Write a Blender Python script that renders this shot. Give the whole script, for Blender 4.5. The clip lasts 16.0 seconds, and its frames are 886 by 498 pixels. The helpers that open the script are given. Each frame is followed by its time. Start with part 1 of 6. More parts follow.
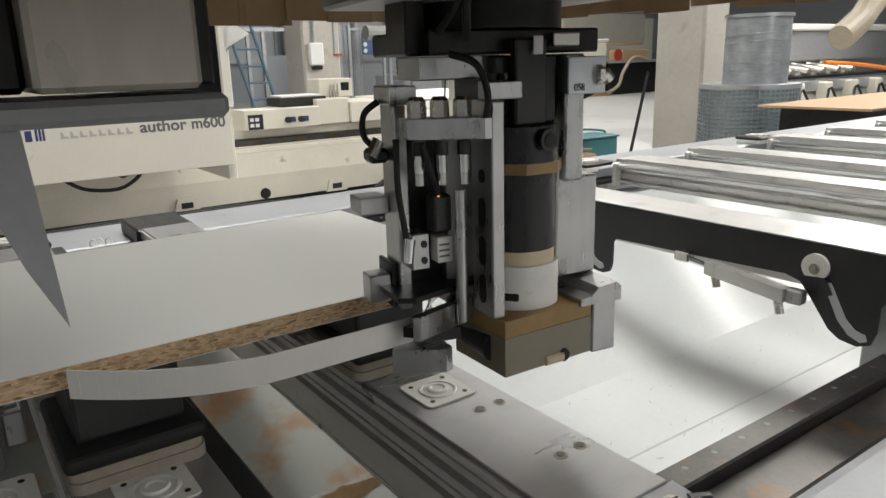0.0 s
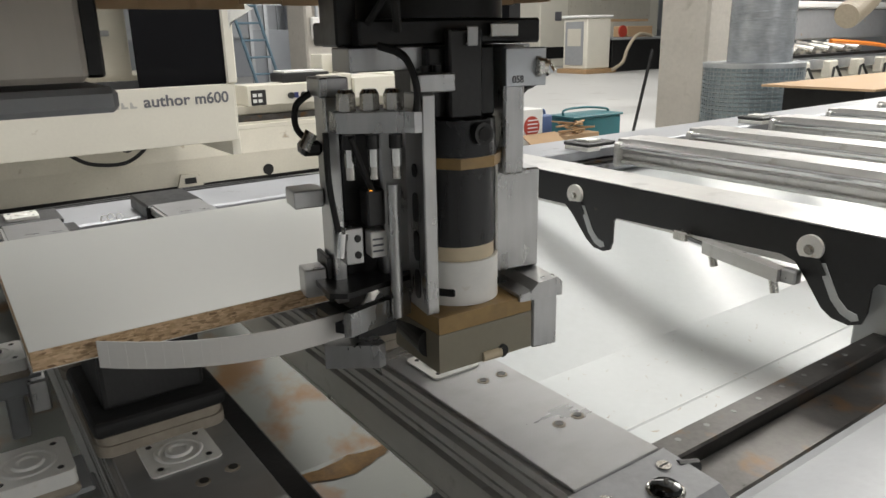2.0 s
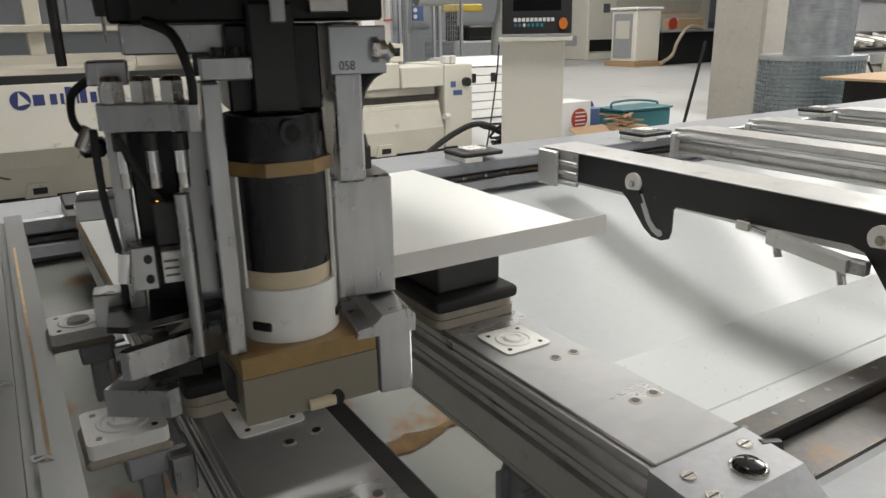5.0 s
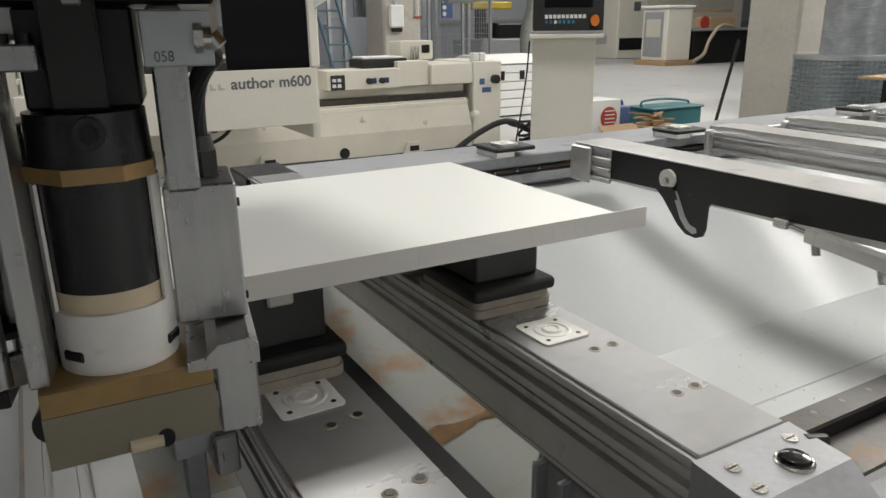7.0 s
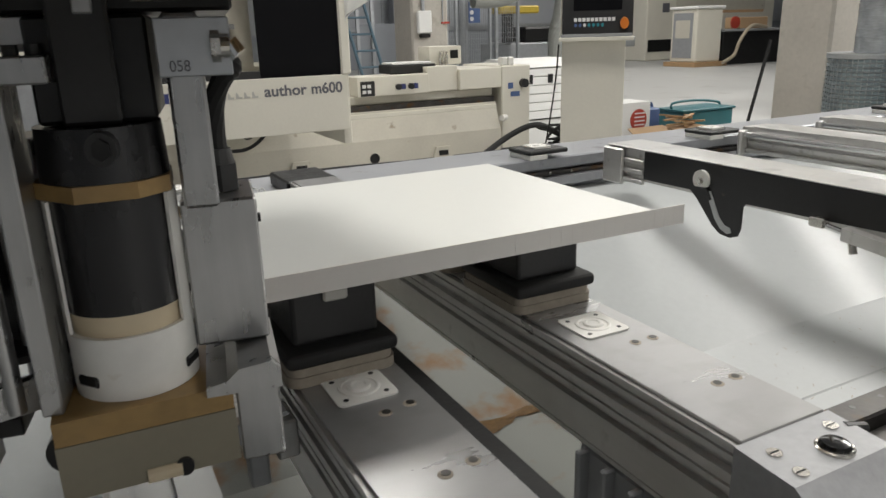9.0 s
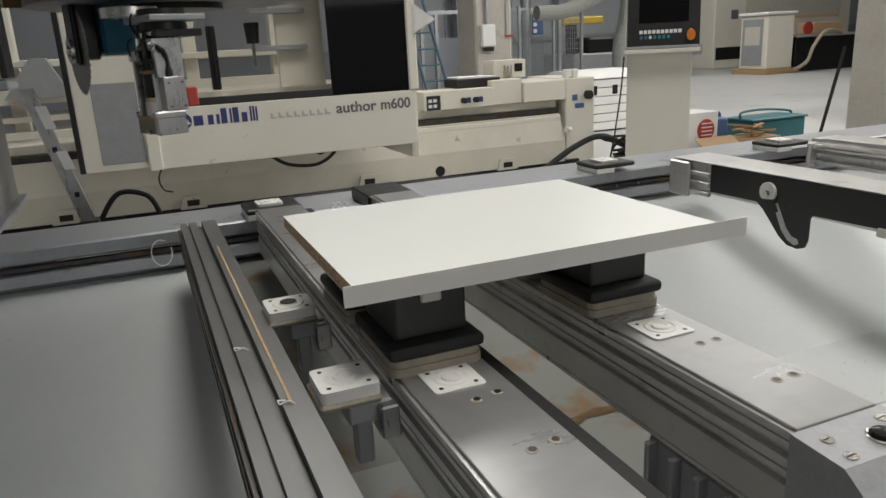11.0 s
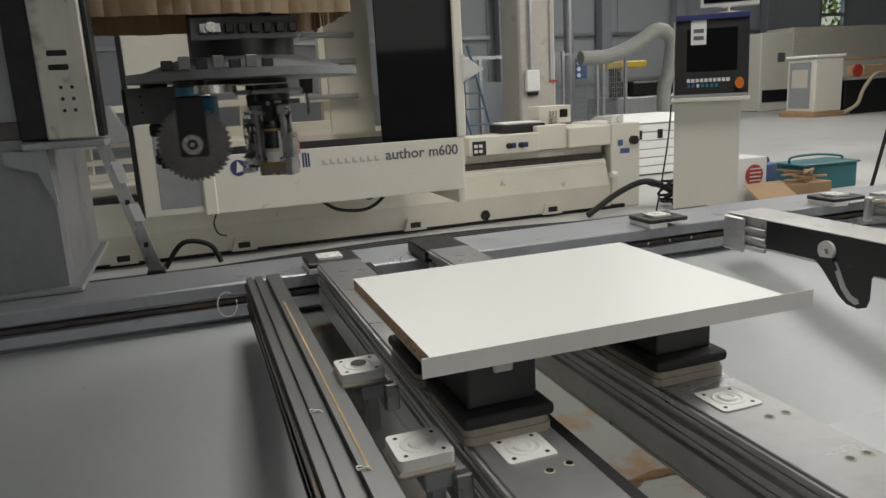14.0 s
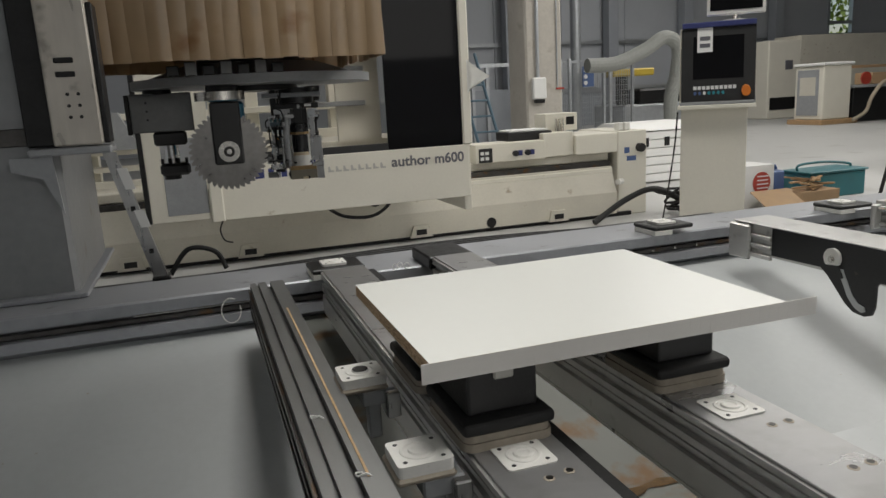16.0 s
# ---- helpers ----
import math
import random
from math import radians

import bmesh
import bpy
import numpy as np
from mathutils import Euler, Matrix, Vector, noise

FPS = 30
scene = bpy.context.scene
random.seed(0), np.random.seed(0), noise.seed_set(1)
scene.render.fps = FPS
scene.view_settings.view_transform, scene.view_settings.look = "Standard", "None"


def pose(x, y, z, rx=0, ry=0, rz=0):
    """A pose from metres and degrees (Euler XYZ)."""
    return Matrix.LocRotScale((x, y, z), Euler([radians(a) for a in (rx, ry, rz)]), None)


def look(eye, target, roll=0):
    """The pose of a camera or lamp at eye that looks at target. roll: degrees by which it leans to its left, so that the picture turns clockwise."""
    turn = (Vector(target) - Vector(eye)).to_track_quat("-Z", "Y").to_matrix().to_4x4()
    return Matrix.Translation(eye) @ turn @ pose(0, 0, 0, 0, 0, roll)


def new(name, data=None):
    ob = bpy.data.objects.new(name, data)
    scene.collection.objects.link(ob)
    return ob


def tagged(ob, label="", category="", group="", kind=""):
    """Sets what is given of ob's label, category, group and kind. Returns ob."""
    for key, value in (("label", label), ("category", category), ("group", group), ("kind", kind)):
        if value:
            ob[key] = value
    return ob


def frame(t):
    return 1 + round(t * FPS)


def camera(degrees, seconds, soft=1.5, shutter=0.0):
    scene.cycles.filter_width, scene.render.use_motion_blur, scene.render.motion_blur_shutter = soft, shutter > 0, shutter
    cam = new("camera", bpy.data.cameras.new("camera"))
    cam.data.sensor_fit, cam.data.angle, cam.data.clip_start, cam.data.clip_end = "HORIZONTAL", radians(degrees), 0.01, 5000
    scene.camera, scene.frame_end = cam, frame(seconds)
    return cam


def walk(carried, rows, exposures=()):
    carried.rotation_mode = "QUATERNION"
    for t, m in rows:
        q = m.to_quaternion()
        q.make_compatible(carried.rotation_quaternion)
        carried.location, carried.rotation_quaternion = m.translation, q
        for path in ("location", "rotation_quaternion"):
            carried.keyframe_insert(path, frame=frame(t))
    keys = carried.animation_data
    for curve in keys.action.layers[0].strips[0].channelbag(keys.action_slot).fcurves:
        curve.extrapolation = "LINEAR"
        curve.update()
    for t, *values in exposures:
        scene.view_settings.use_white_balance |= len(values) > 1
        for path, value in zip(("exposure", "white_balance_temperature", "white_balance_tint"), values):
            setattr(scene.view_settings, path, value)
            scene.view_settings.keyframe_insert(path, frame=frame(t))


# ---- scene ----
cam = camera(63.2, 16.0, shutter=0.5)
PATH = [
    (0, (0.208, 0.219, 1.246), (1.318, 1.802, 0.734), -1.6),
    (0.5, (0.209, 0.21, 1.253), (1.313, 1.789, 0.715), -1.8),
    (1, (0.195, 0.192, 1.261), (1.303, 1.763, 0.707), -1.6),
    (1.5, (0.202, 0.199, 1.261), (1.303, 1.771, 0.696), -1.5),
    (2, (0.187, 0.197, 1.257), (1.282, 1.768, 0.683), -1.2),
    (2.5, (0.167, 0.2, 1.258), (1.251, 1.779, 0.679), -0.7),
    (3, (0.163, 0.205, 1.254), (1.23, 1.792, 0.669), -0.2),
    (3.5, (0.163, 0.204, 1.251), (1.211, 1.802, 0.661), 0.0),
    (4, (0.159, 0.206, 1.248), (1.189, 1.816, 0.657), -0.3),
    (6.5, (0.141, 0.208, 1.237), (1.095, 1.862, 0.641), -1.0),
    (7, (0.136, 0.212, 1.235), (1.074, 1.875, 0.639), -0.7),
    (7.5, (0.133, 0.21, 1.236), (1.055, 1.883, 0.645), -0.7),
    (8, (0.13, 0.21, 1.235), (1.038, 1.893, 0.648), -1.0),
    (8.5, (0.122, 0.205, 1.237), (1.017, 1.895, 0.651), -1.3),
    (9, (0.105, 0.193, 1.237), (0.977, 1.896, 0.655), -1.7),
    (9.5, (0.06, 0.159, 1.243), (0.876, 1.89, 0.663), -2.2),
    (9.7, (0.051, 0.147, 1.248), (0.799, 1.911, 0.674), -2.6),
    (11.8, (0.036, 0.116, 1.286), (0.738, 1.914, 0.76), -3.2),
    (12, (0.03, 0.113, 1.297), (0.716, 1.919, 0.782), -3.3),
    (12.5, (0.014, 0.105, 1.312), (0.653, 1.94, 0.836), -3.2),
    (13, (0.009, 0.11, 1.307), (0.644, 1.951, 0.853), -3.2),
    (13.5, (0.009, 0.114, 1.306), (0.646, 1.958, 0.865), -3.3),
    (14, (0.003, 0.112, 1.307), (0.635, 1.96, 0.874), -3.1),
    (14.5, (0.003, 0.113, 1.307), (0.624, 1.966, 0.883), -2.9),
    (15, (0.001, 0.113, 1.307), (0.616, 1.97, 0.889), -2.7),
    (15.5, (0.006, 0.11, 1.305), (0.62, 1.969, 0.892), -2.8),
    (16, (0.01, 0.11, 1.305), (0.626, 1.967, 0.893), -3.1),
]
EXPOSURE = [(0, 0.12), (2.5, 0.1), (4.0, 0.08), (6.5, -0.25), (9.5, -0.28), (12.0, -0.5), (16, -0.53)]
walk(cam, [(t, look(e, g, roll)) for t, e, g, roll in PATH], EXPOSURE)


# ---- light ----
world = bpy.data.worlds.new("hall_daylight")
scene.world = world
world.use_nodes = True
wn = world.node_tree
sky = wn.nodes.new("ShaderNodeTexSky")
sky.sky_type = "NISHITA"
sky.sun_disc = False
sky.sun_elevation, sky.sun_rotation = radians(48), radians(100)
wn.nodes["Background"].inputs[1].default_value = 0.12
wn.links.new(sky.outputs[0], wn.nodes["Background"].inputs[0])


def area(name, eye, target, sx, sy, watts, colour=(1, 0.97, 0.92)):
    d = bpy.data.lights.new(name, "AREA")
    d.shape, d.size, d.size_y, d.energy, d.color = "RECTANGLE", sx, sy, watts, colour
    ob = new(name, d)
    ob.matrix_world = look(eye, target)
    return ob


# added side light hanging free in the hall, no window at its place
area("east_window_lamp", (12.0, 3.2, 6.0), (0.9, 1.2, 0.8), 5.0, 3.0, 1000)
area("roof_light_lamp", (1.5, 1.0, 7.4), (1.5, 1.0, 0), 2.2, 3.0, 330)
area("roof_light_lamp", (1.8, 8.5, 7.4), (1.2, 1.5, 0.8), 4.0, 3.0, 380)
# added fill for faces turned south; no window stands behind it
area("south_window_lamp", (3.5, -7.2, 3.2), (0.5, 0.7, 1.0), 5.0, 2.0, 110)
area("roof_light_lamp", (13.0, 13.0, 7.4), (13.0, 13.0, 0), 4.0, 12.0, 850)
d = bpy.data.lights.new("sun", "SUN")
d.energy, d.angle, d.color = 3.0, radians(0.53), (1, 0.96, 0.88)
sun = new("sun", d)
sun.matrix_world = look((-20, -40, 60), (0, 0, 0))


# ---- materials ----
def mat(name, base, rough=0.5, metal=0.0, var=0.12, scale=8.0, bump=0.05, fine=90.0, stretch=None, spec=0.5, coat=0.0, spots=None, emit=0.0):
    """Procedural surface: two scales of tone, roughness wear and fine relief; spots = (colour, scale, threshold, softness)."""
    m = bpy.data.materials.new(name)
    m.use_nodes = True
    n, l = m.node_tree.nodes, m.node_tree.links
    b = n["Principled BSDF"]
    b.inputs["Roughness"].default_value, b.inputs["Metallic"].default_value = rough, metal
    b.inputs["Specular IOR Level"].default_value = spec
    b.inputs["Coat Weight"].default_value = coat
    tc = n.new("ShaderNodeTexCoord")
    src = tc.outputs["Object"]
    if stretch:
        mp = n.new("ShaderNodeMapping")
        mp.inputs["Scale"].default_value = stretch
        l.new(src, mp.inputs[0])
        fine_src = mp.outputs[0]
    else:
        fine_src = src
    big = n.new("ShaderNodeTexNoise")
    big.inputs["Scale"].default_value, big.inputs["Detail"].default_value = scale, 5
    l.new(src, big.inputs["Vector"])
    sm = n.new("ShaderNodeTexNoise")
    sm.inputs["Scale"].default_value, sm.inputs["Detail"].default_value = fine, 3
    l.new(fine_src, sm.inputs["Vector"])
    mix = n.new("ShaderNodeMath")
    mix.operation = "MULTIPLY_ADD"
    mix.inputs[1].default_value = 0.6
    half = n.new("ShaderNodeMath")
    half.operation = "MULTIPLY"
    half.inputs[1].default_value = 0.4
    l.new(sm.outputs[0], half.inputs[0])
    l.new(big.outputs[0], mix.inputs[0])
    l.new(half.outputs[0], mix.inputs[2])
    ramp = n.new("ShaderNodeValToRGB")
    c = Vector(base)
    lo, hi = c * (1 - var), c * (1 + var)
    ramp.color_ramp.elements[0].position, ramp.color_ramp.elements[0].color = 0.3, (*lo, 1)
    ramp.color_ramp.elements[1].position, ramp.color_ramp.elements[1].color = 0.7, (*[min(1, v) for v in hi], 1)
    l.new(mix.outputs[0], ramp.inputs[0])
    out = ramp.outputs[0]
    if spots:
        col, sc, th, soft = spots
        sp = n.new("ShaderNodeTexNoise")
        sp.inputs["Scale"].default_value, sp.inputs["Detail"].default_value = sc, 6
        l.new(src, sp.inputs["Vector"])
        mr = n.new("ShaderNodeMapRange")
        mr.inputs[1].default_value, mr.inputs[2].default_value = th, th + soft
        l.new(sp.outputs[0], mr.inputs[0])
        mc = n.new("ShaderNodeMix")
        mc.data_type = "RGBA"
        mc.inputs[7].default_value = (*col, 1)
        l.new(mr.outputs[0], mc.inputs[0])
        l.new(out, mc.inputs[6])
        out = mc.outputs[2]
    l.new(out, b.inputs["Base Color"])
    rr = n.new("ShaderNodeMapRange")
    rr.inputs[1].default_value, rr.inputs[2].default_value = 0.3, 0.7
    rr.inputs[3].default_value, rr.inputs[4].default_value = max(0.02, rough * 0.78), min(1, rough * 1.2)
    l.new(mix.outputs[0], rr.inputs[0])
    l.new(rr.outputs[0], b.inputs["Roughness"])
    if bump:
        bp = n.new("ShaderNodeBump")
        bp.inputs["Strength"].default_value, bp.inputs["Distance"].default_value = bump, 0.004
        l.new(sm.outputs[0], bp.inputs["Height"])
        l.new(bp.outputs[0], b.inputs["Normal"])
    if emit:
        b.inputs["Emission Color"].default_value = (*base, 1)
        b.inputs["Emission Strength"].default_value = emit
    return m


ALU = mat("brushed_aluminium", (0.68, 0.67, 0.65), 0.33, 0.60, 0.10, 14, 0.04, 60, (1, 0.05, 1), spots=((0.48, 0.465, 0.44), 30, 0.60, 0.15))
ALU_UP = mat("milled_aluminium", (0.45, 0.45, 0.445), 0.30, 0.90, 0.16, 20, 0.05, 120, (1, 1, 0.1))
STEEL_TOP = mat("scuffed_steel_plate", (0.42, 0.42, 0.42), 0.30, 0.70, 0.08, 7, 0.004, 60, (0.3, 1, 1), spots=((0.355, 0.35, 0.34), 22, 0.50, 0.35))
RAIL_PAINT = mat("grey_rail_paint", (0.33, 0.34, 0.36), 0.42, 0.3, 0.12, 7, 0.05, 60, spots=((0.20, 0.20, 0.20), 16, 0.64, 0.08))
TABLE_ALU = mat("bright_worn_aluminium", (0.62, 0.615, 0.60), 0.34, 0.75, 0.10, 9, 0.02, 50, (1, 0.1, 1), spots=((0.47, 0.465, 0.45), 18, 0.56, 0.2))
DARK_STEEL = mat("dark_oiled_steel", (0.028, 0.028, 0.028), 0.36, 0.6, 0.25, 25, 0.05, 120)
GUIDE = mat("guide_rail_steel", (0.10, 0.095, 0.09), 0.35, 0.9, 0.3, 18, 0.05, 120, spots=((0.17, 0.10, 0.05), 14, 0.56, 0.12))
BLADE = mat("dull_saw_steel", (0.26, 0.25, 0.24), 0.32, 1.0, 0.15, 16, 0.02, 60)
CHROME = mat("polished_steel", (0.75, 0.75, 0.74), 0.14, 1.0, 0.06, 30, 0.0)
NICKEL = mat("nickel_fitting", (0.58, 0.56, 0.52), 0.25, 1.0, 0.10, 60, 0.02, 300)
BLACK = mat("black_plastic", (0.018, 0.018, 0.018), 0.45, 0.0, 0.25, 25, 0.06, 200)
GLOSS_BLACK = mat("glossy_black_plastic", (0.006, 0.006, 0.006), 0.12, 0.0, 0.1, 25, 0.0)
BLACK_PAINT = mat("black_paint", (0.012, 0.012, 0.013), 0.38, 0.0, 0.3, 9, 0.04, 90, spots=((0.12, 0.09, 0.06), 11, 0.70, 0.05))
RUBBER = mat("black_rubber", (0.022, 0.022, 0.022), 0.55, 0.0, 0.25, 30, 0.1, 160, spec=0.25)
CYL = mat("black_motor_sleeve", (0.008, 0.008, 0.009), 0.28, 0.0, 0.25, 18, 0.04, 60, (1, 1, 0.15))
WHITE_PL = mat("white_plastic", (0.78, 0.77, 0.73), 0.42, 0.0, 0.05, 22, 0.05, 130, spots=((0.58, 0.53, 0.44), 40, 0.66, 0.08))
CREAM = mat("cream_ring", (0.62, 0.52, 0.36), 0.5, 0.0, 0.06, 30, 0.03)
OCHRE = mat("ochre_laminate", (0.30, 0.19, 0.07), 0.45, 0.0, 0.22, 25, 0.05, 120)
OLIVE = mat("olive_coated_metal", (0.24, 0.215, 0.16), 0.48, 0.2, 0.07, 22, 0.04, 160, spots=((0.10, 0.08, 0.06), 60, 0.74, 0.03))
GASKET = mat("dusty_pod_gasket", (0.33, 0.29, 0.235), 0.7, 0.0, 0.2, 30, 0.1, 140)
LAMINATE = mat("white_melamine", (0.78, 0.79, 0.755), 0.30, 0.0, 0.012, 4, 0.0, 60)
LAMINATE.node_tree.links.remove(LAMINATE.node_tree.nodes["Principled BSDF"].inputs["Roughness"].links[0])
CAP = mat("dull_cast_aluminium", (0.36, 0.365, 0.375), 0.5, 0.1, 0.14, 22, 0.08, 140)
EDGE = mat("white_edge_strip", (0.76, 0.74, 0.70), 0.40, 0.0, 0.02, 14, 0.02, 240)
TRAY = mat("pale_grey_sheet", (0.49, 0.51, 0.51), 0.36, 0.0, 0.05, 5, 0.03, 60, spots=((0.36, 0.31, 0.24), 34, 0.735, 0.03))
GREY_CAST = mat("grey_cast_paint", (0.31, 0.32, 0.33), 0.40, 0.0, 0.1, 14, 0.05, 90, spots=((0.33, 0.24, 0.15), 12, 0.70, 0.05))
HOOD = mat("dusty_hood_paint", (0.20, 0.205, 0.21), 0.5, 0.0, 0.12, 10, 0.04, 80)
STAIN = mat("stained_stainless_steel", (0.56, 0.52, 0.46), 0.32, 0.25, 0.16, 9, 0.05, 50, (1, 1, 0.15), spots=((0.30, 0.27, 0.23), 13, 0.60, 0.12))
STOP_ALU = mat("dull_grey_aluminium", (0.17, 0.172, 0.17), 0.42, 0.5, 0.15, 16, 0.05, 60, (1, 0.08, 1))
GANTRY = mat("grey_gantry_steel", (0.25, 0.255, 0.26), 0.40, 0.35, 0.12, 5, 0.04, 40, spots=((0.22, 0.20, 0.17), 9, 0.64, 0.1))
BEIGE = mat("cream_machine_paint", (0.74, 0.71, 0.62), 0.45, 0.0, 0.04, 3, 0.02, 50, spots=((0.50, 0.44, 0.34), 7, 0.72, 0.05))
BEIGE_DK = mat("cream_machine_base_paint", (0.60, 0.57, 0.49), 0.5, 0.0, 0.07, 4, 0.03, 50, spots=((0.36, 0.30, 0.22), 8, 0.66, 0.08))
CONCRETE = mat("concrete", (0.50, 0.47, 0.42), 0.85, 0.0, 0.12, 2.5, 0.15, 25, spots=((0.38, 0.35, 0.30), 5, 0.6, 0.15))
FLOOR_M = mat("concrete_floor", (0.46, 0.46, 0.45), 0.45, 0.0, 0.10, 0.7, 0.05, 12, spots=((0.34, 0.33, 0.31), 1.6, 0.6, 0.15))
WALL_M = mat("pale_wall_cladding", (0.44, 0.46, 0.49), 0.6, 0.0, 0.04, 0.5, 0.03, 6)
WALL_DK = mat("grey_wall_base", (0.32, 0.34, 0.37), 0.6, 0.0, 0.06, 0.5, 0.03, 6)
ROOF_M = mat("roof_sheet", (0.55, 0.56, 0.57), 0.7, 0.0, 0.05, 1.0, 0.05, 10)
GALV = mat("galvanised_steel", (0.50, 0.52, 0.54), 0.4, 0.8, 0.12, 12, 0.03, 60)
BLUE_INK = mat("dark_blue_lettering", (0.035, 0.045, 0.16), 0.5, 0.0, 0.05)
GREY_INK = mat("grey_lettering", (0.13, 0.13, 0.145), 0.5, 0.0, 0.05)
PALE_INK = mat("pale_grey_mark", (0.48, 0.47, 0.43), 0.5, 0.0, 0.05)
WHITE_INK = mat("white_key", (0.75, 0.75, 0.74), 0.5, 0.0, 0.03)
TEAL_KEY = mat("teal_key", (0.03, 0.25, 0.30), 0.5, 0.0, 0.05)
ORANGE = mat("orange_button", (0.75, 0.22, 0.03), 0.4, 0.0, 0.08)
RED = mat("red_plastic", (0.42, 0.05, 0.03), 0.45, 0.0, 0.12)
BLUE_TOOL = mat("blue_green_enamel", (0.02, 0.14, 0.22), 0.42, 0.0, 0.15, 18)
TEAL = mat("teal_crate_plastic", (0.02, 0.13, 0.15), 0.5, 0.0, 0.1, 9)
BLUE_PL = mat("blue_plastic", (0.08, 0.13, 0.28), 0.45, 0.0, 0.1, 12)
CARD = mat("brown_cardboard", (0.46, 0.31, 0.18), 0.8, 0.0, 0.08, 9, 0.06, 90)
WOOD = mat("offcut_wood", (0.42, 0.27, 0.14), 0.7, 0.0, 0.2, 14, 0.1, 60, (1, 8, 8))
PAPER = mat("white_paper", (0.82, 0.82, 0.80), 0.6, 0.0, 0.02)
YELLOW = mat("yellow_paint", (0.55, 0.40, 0.05), 0.5, 0.0, 0.1)
HOSE = mat("pale_spiral_hose", (0.42, 0.36, 0.27), 0.5, 0.0, 0.1, 30)
GREY_HOSE = mat("grey_duct_hose", (0.30, 0.31, 0.29), 0.6, 0.0, 0.1, 20)
FILM = mat("stretch_film_grey", (0.34, 0.36, 0.38), 0.22, 0.2, 0.25, 10, 0.35, 30, (0.4, 0.4, 3))
COIL = mat("bundled_wire_mesh", (0.26, 0.32, 0.34), 0.45, 0.6, 0.25, 20, 0.1, 80)
BLUE_GREY = mat("faded_blue_paint", (0.12, 0.20, 0.26), 0.5, 0.0, 0.1, 6)
RUST_DUST = mat("wet_rusty_sawdust", (0.20, 0.12, 0.05), 0.85, 0.0, 0.35, 30, 0.2, 160)
CHIPS = mat("dry_wood_chips", (0.36, 0.29, 0.21), 0.9, 0.0, 0.35, 60, 0.1, 200)
DUST = mat("pale_sawdust", (0.52, 0.36, 0.20), 0.9, 0.0, 0.25, 60, 0.2, 200)


def chipboard():
    """Pressed wood particles: pale and dark flecks drawn out along the board."""
    m = mat("chipboard_core", (0.40, 0.27, 0.15), 0.8, 0.0, 0.25, 60, 0.3, 260)
    n, l = m.node_tree.nodes, m.node_tree.links
    b = n["Principled BSDF"]
    tc = n.new("ShaderNodeTexCoord")
    mp = n.new("ShaderNodeMapping")
    mp.inputs["Scale"].default_value = (0.5, 0.5, 1.6)
    l.new(tc.outputs["Object"], mp.inputs[0])
    v = n.new("ShaderNodeTexVoronoi")
    v.inputs["Scale"].default_value = 430
    l.new(mp.outputs[0], v.inputs["Vector"])
    r = n.new("ShaderNodeValToRGB")
    r.color_ramp.elements[0].color = (0.17, 0.10, 0.052, 1)
    r.color_ramp.elements[1].color = (0.78, 0.58, 0.37, 1)
    mid = r.color_ramp.elements.new(0.35)
    mid.color = (0.52, 0.355, 0.205, 1)
    l.new(v.outputs["Color"], r.inputs[0])
    l.new(r.outputs[0], b.inputs["Base Color"])
    return m


CHIP = chipboard()


def amber():
    """Translucent amber PVC strip."""
    m = mat("amber_pvc_strip", (0.46, 0.32, 0.18), 0.32, 0.0, 0.16, 6, 0.06, 20, (1, 1, 0.2), spots=((0.30, 0.15, 0.05), 5, 0.62, 0.12))
    m.node_tree.nodes["Principled BSDF"].inputs["Transmission Weight"].default_value = 0.25
    return m


AMBER = amber()


def glass():
    m = bpy.data.materials.new("smoked_glass")
    m.use_nodes = True
    b = m.node_tree.nodes["Principled BSDF"]
    b.inputs["Base Color"].default_value = (0.78, 0.77, 0.75, 1)
    b.inputs["Roughness"].default_value = 0.03
    b.inputs["Transmission Weight"].default_value = 1.0
    b.inputs["IOR"].default_value = 1.1
    return m


GLASS = glass()
DARK_GLASS = mat("black_glazed_panel", (0.008, 0.008, 0.009), 0.05, 0.0, 0.1, 4, 0.0, spec=0.08)


def shaded_rusty_tray():
    """Sheet metal with rust and wet sawdust under the gap between two beams; the shade there is put into the dark base
    grey.
    """
    m = mat("shaded_rusty_sheet", (0.15, 0.155, 0.14), 0.42, 0.0, 0.05, 5, 0.03, 60)
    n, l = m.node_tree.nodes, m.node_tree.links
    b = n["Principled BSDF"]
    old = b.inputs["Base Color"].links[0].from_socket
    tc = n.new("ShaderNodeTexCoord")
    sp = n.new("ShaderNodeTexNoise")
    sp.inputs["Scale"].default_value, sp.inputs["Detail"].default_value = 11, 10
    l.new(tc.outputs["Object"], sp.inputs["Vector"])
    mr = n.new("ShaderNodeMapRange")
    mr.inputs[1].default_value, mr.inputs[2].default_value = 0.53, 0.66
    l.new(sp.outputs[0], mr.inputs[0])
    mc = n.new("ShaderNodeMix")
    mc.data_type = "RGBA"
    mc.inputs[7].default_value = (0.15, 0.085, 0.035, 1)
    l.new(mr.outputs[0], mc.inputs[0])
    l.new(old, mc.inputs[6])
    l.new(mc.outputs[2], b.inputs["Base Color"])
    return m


SHADED_RUSTY = shaded_rusty_tray()


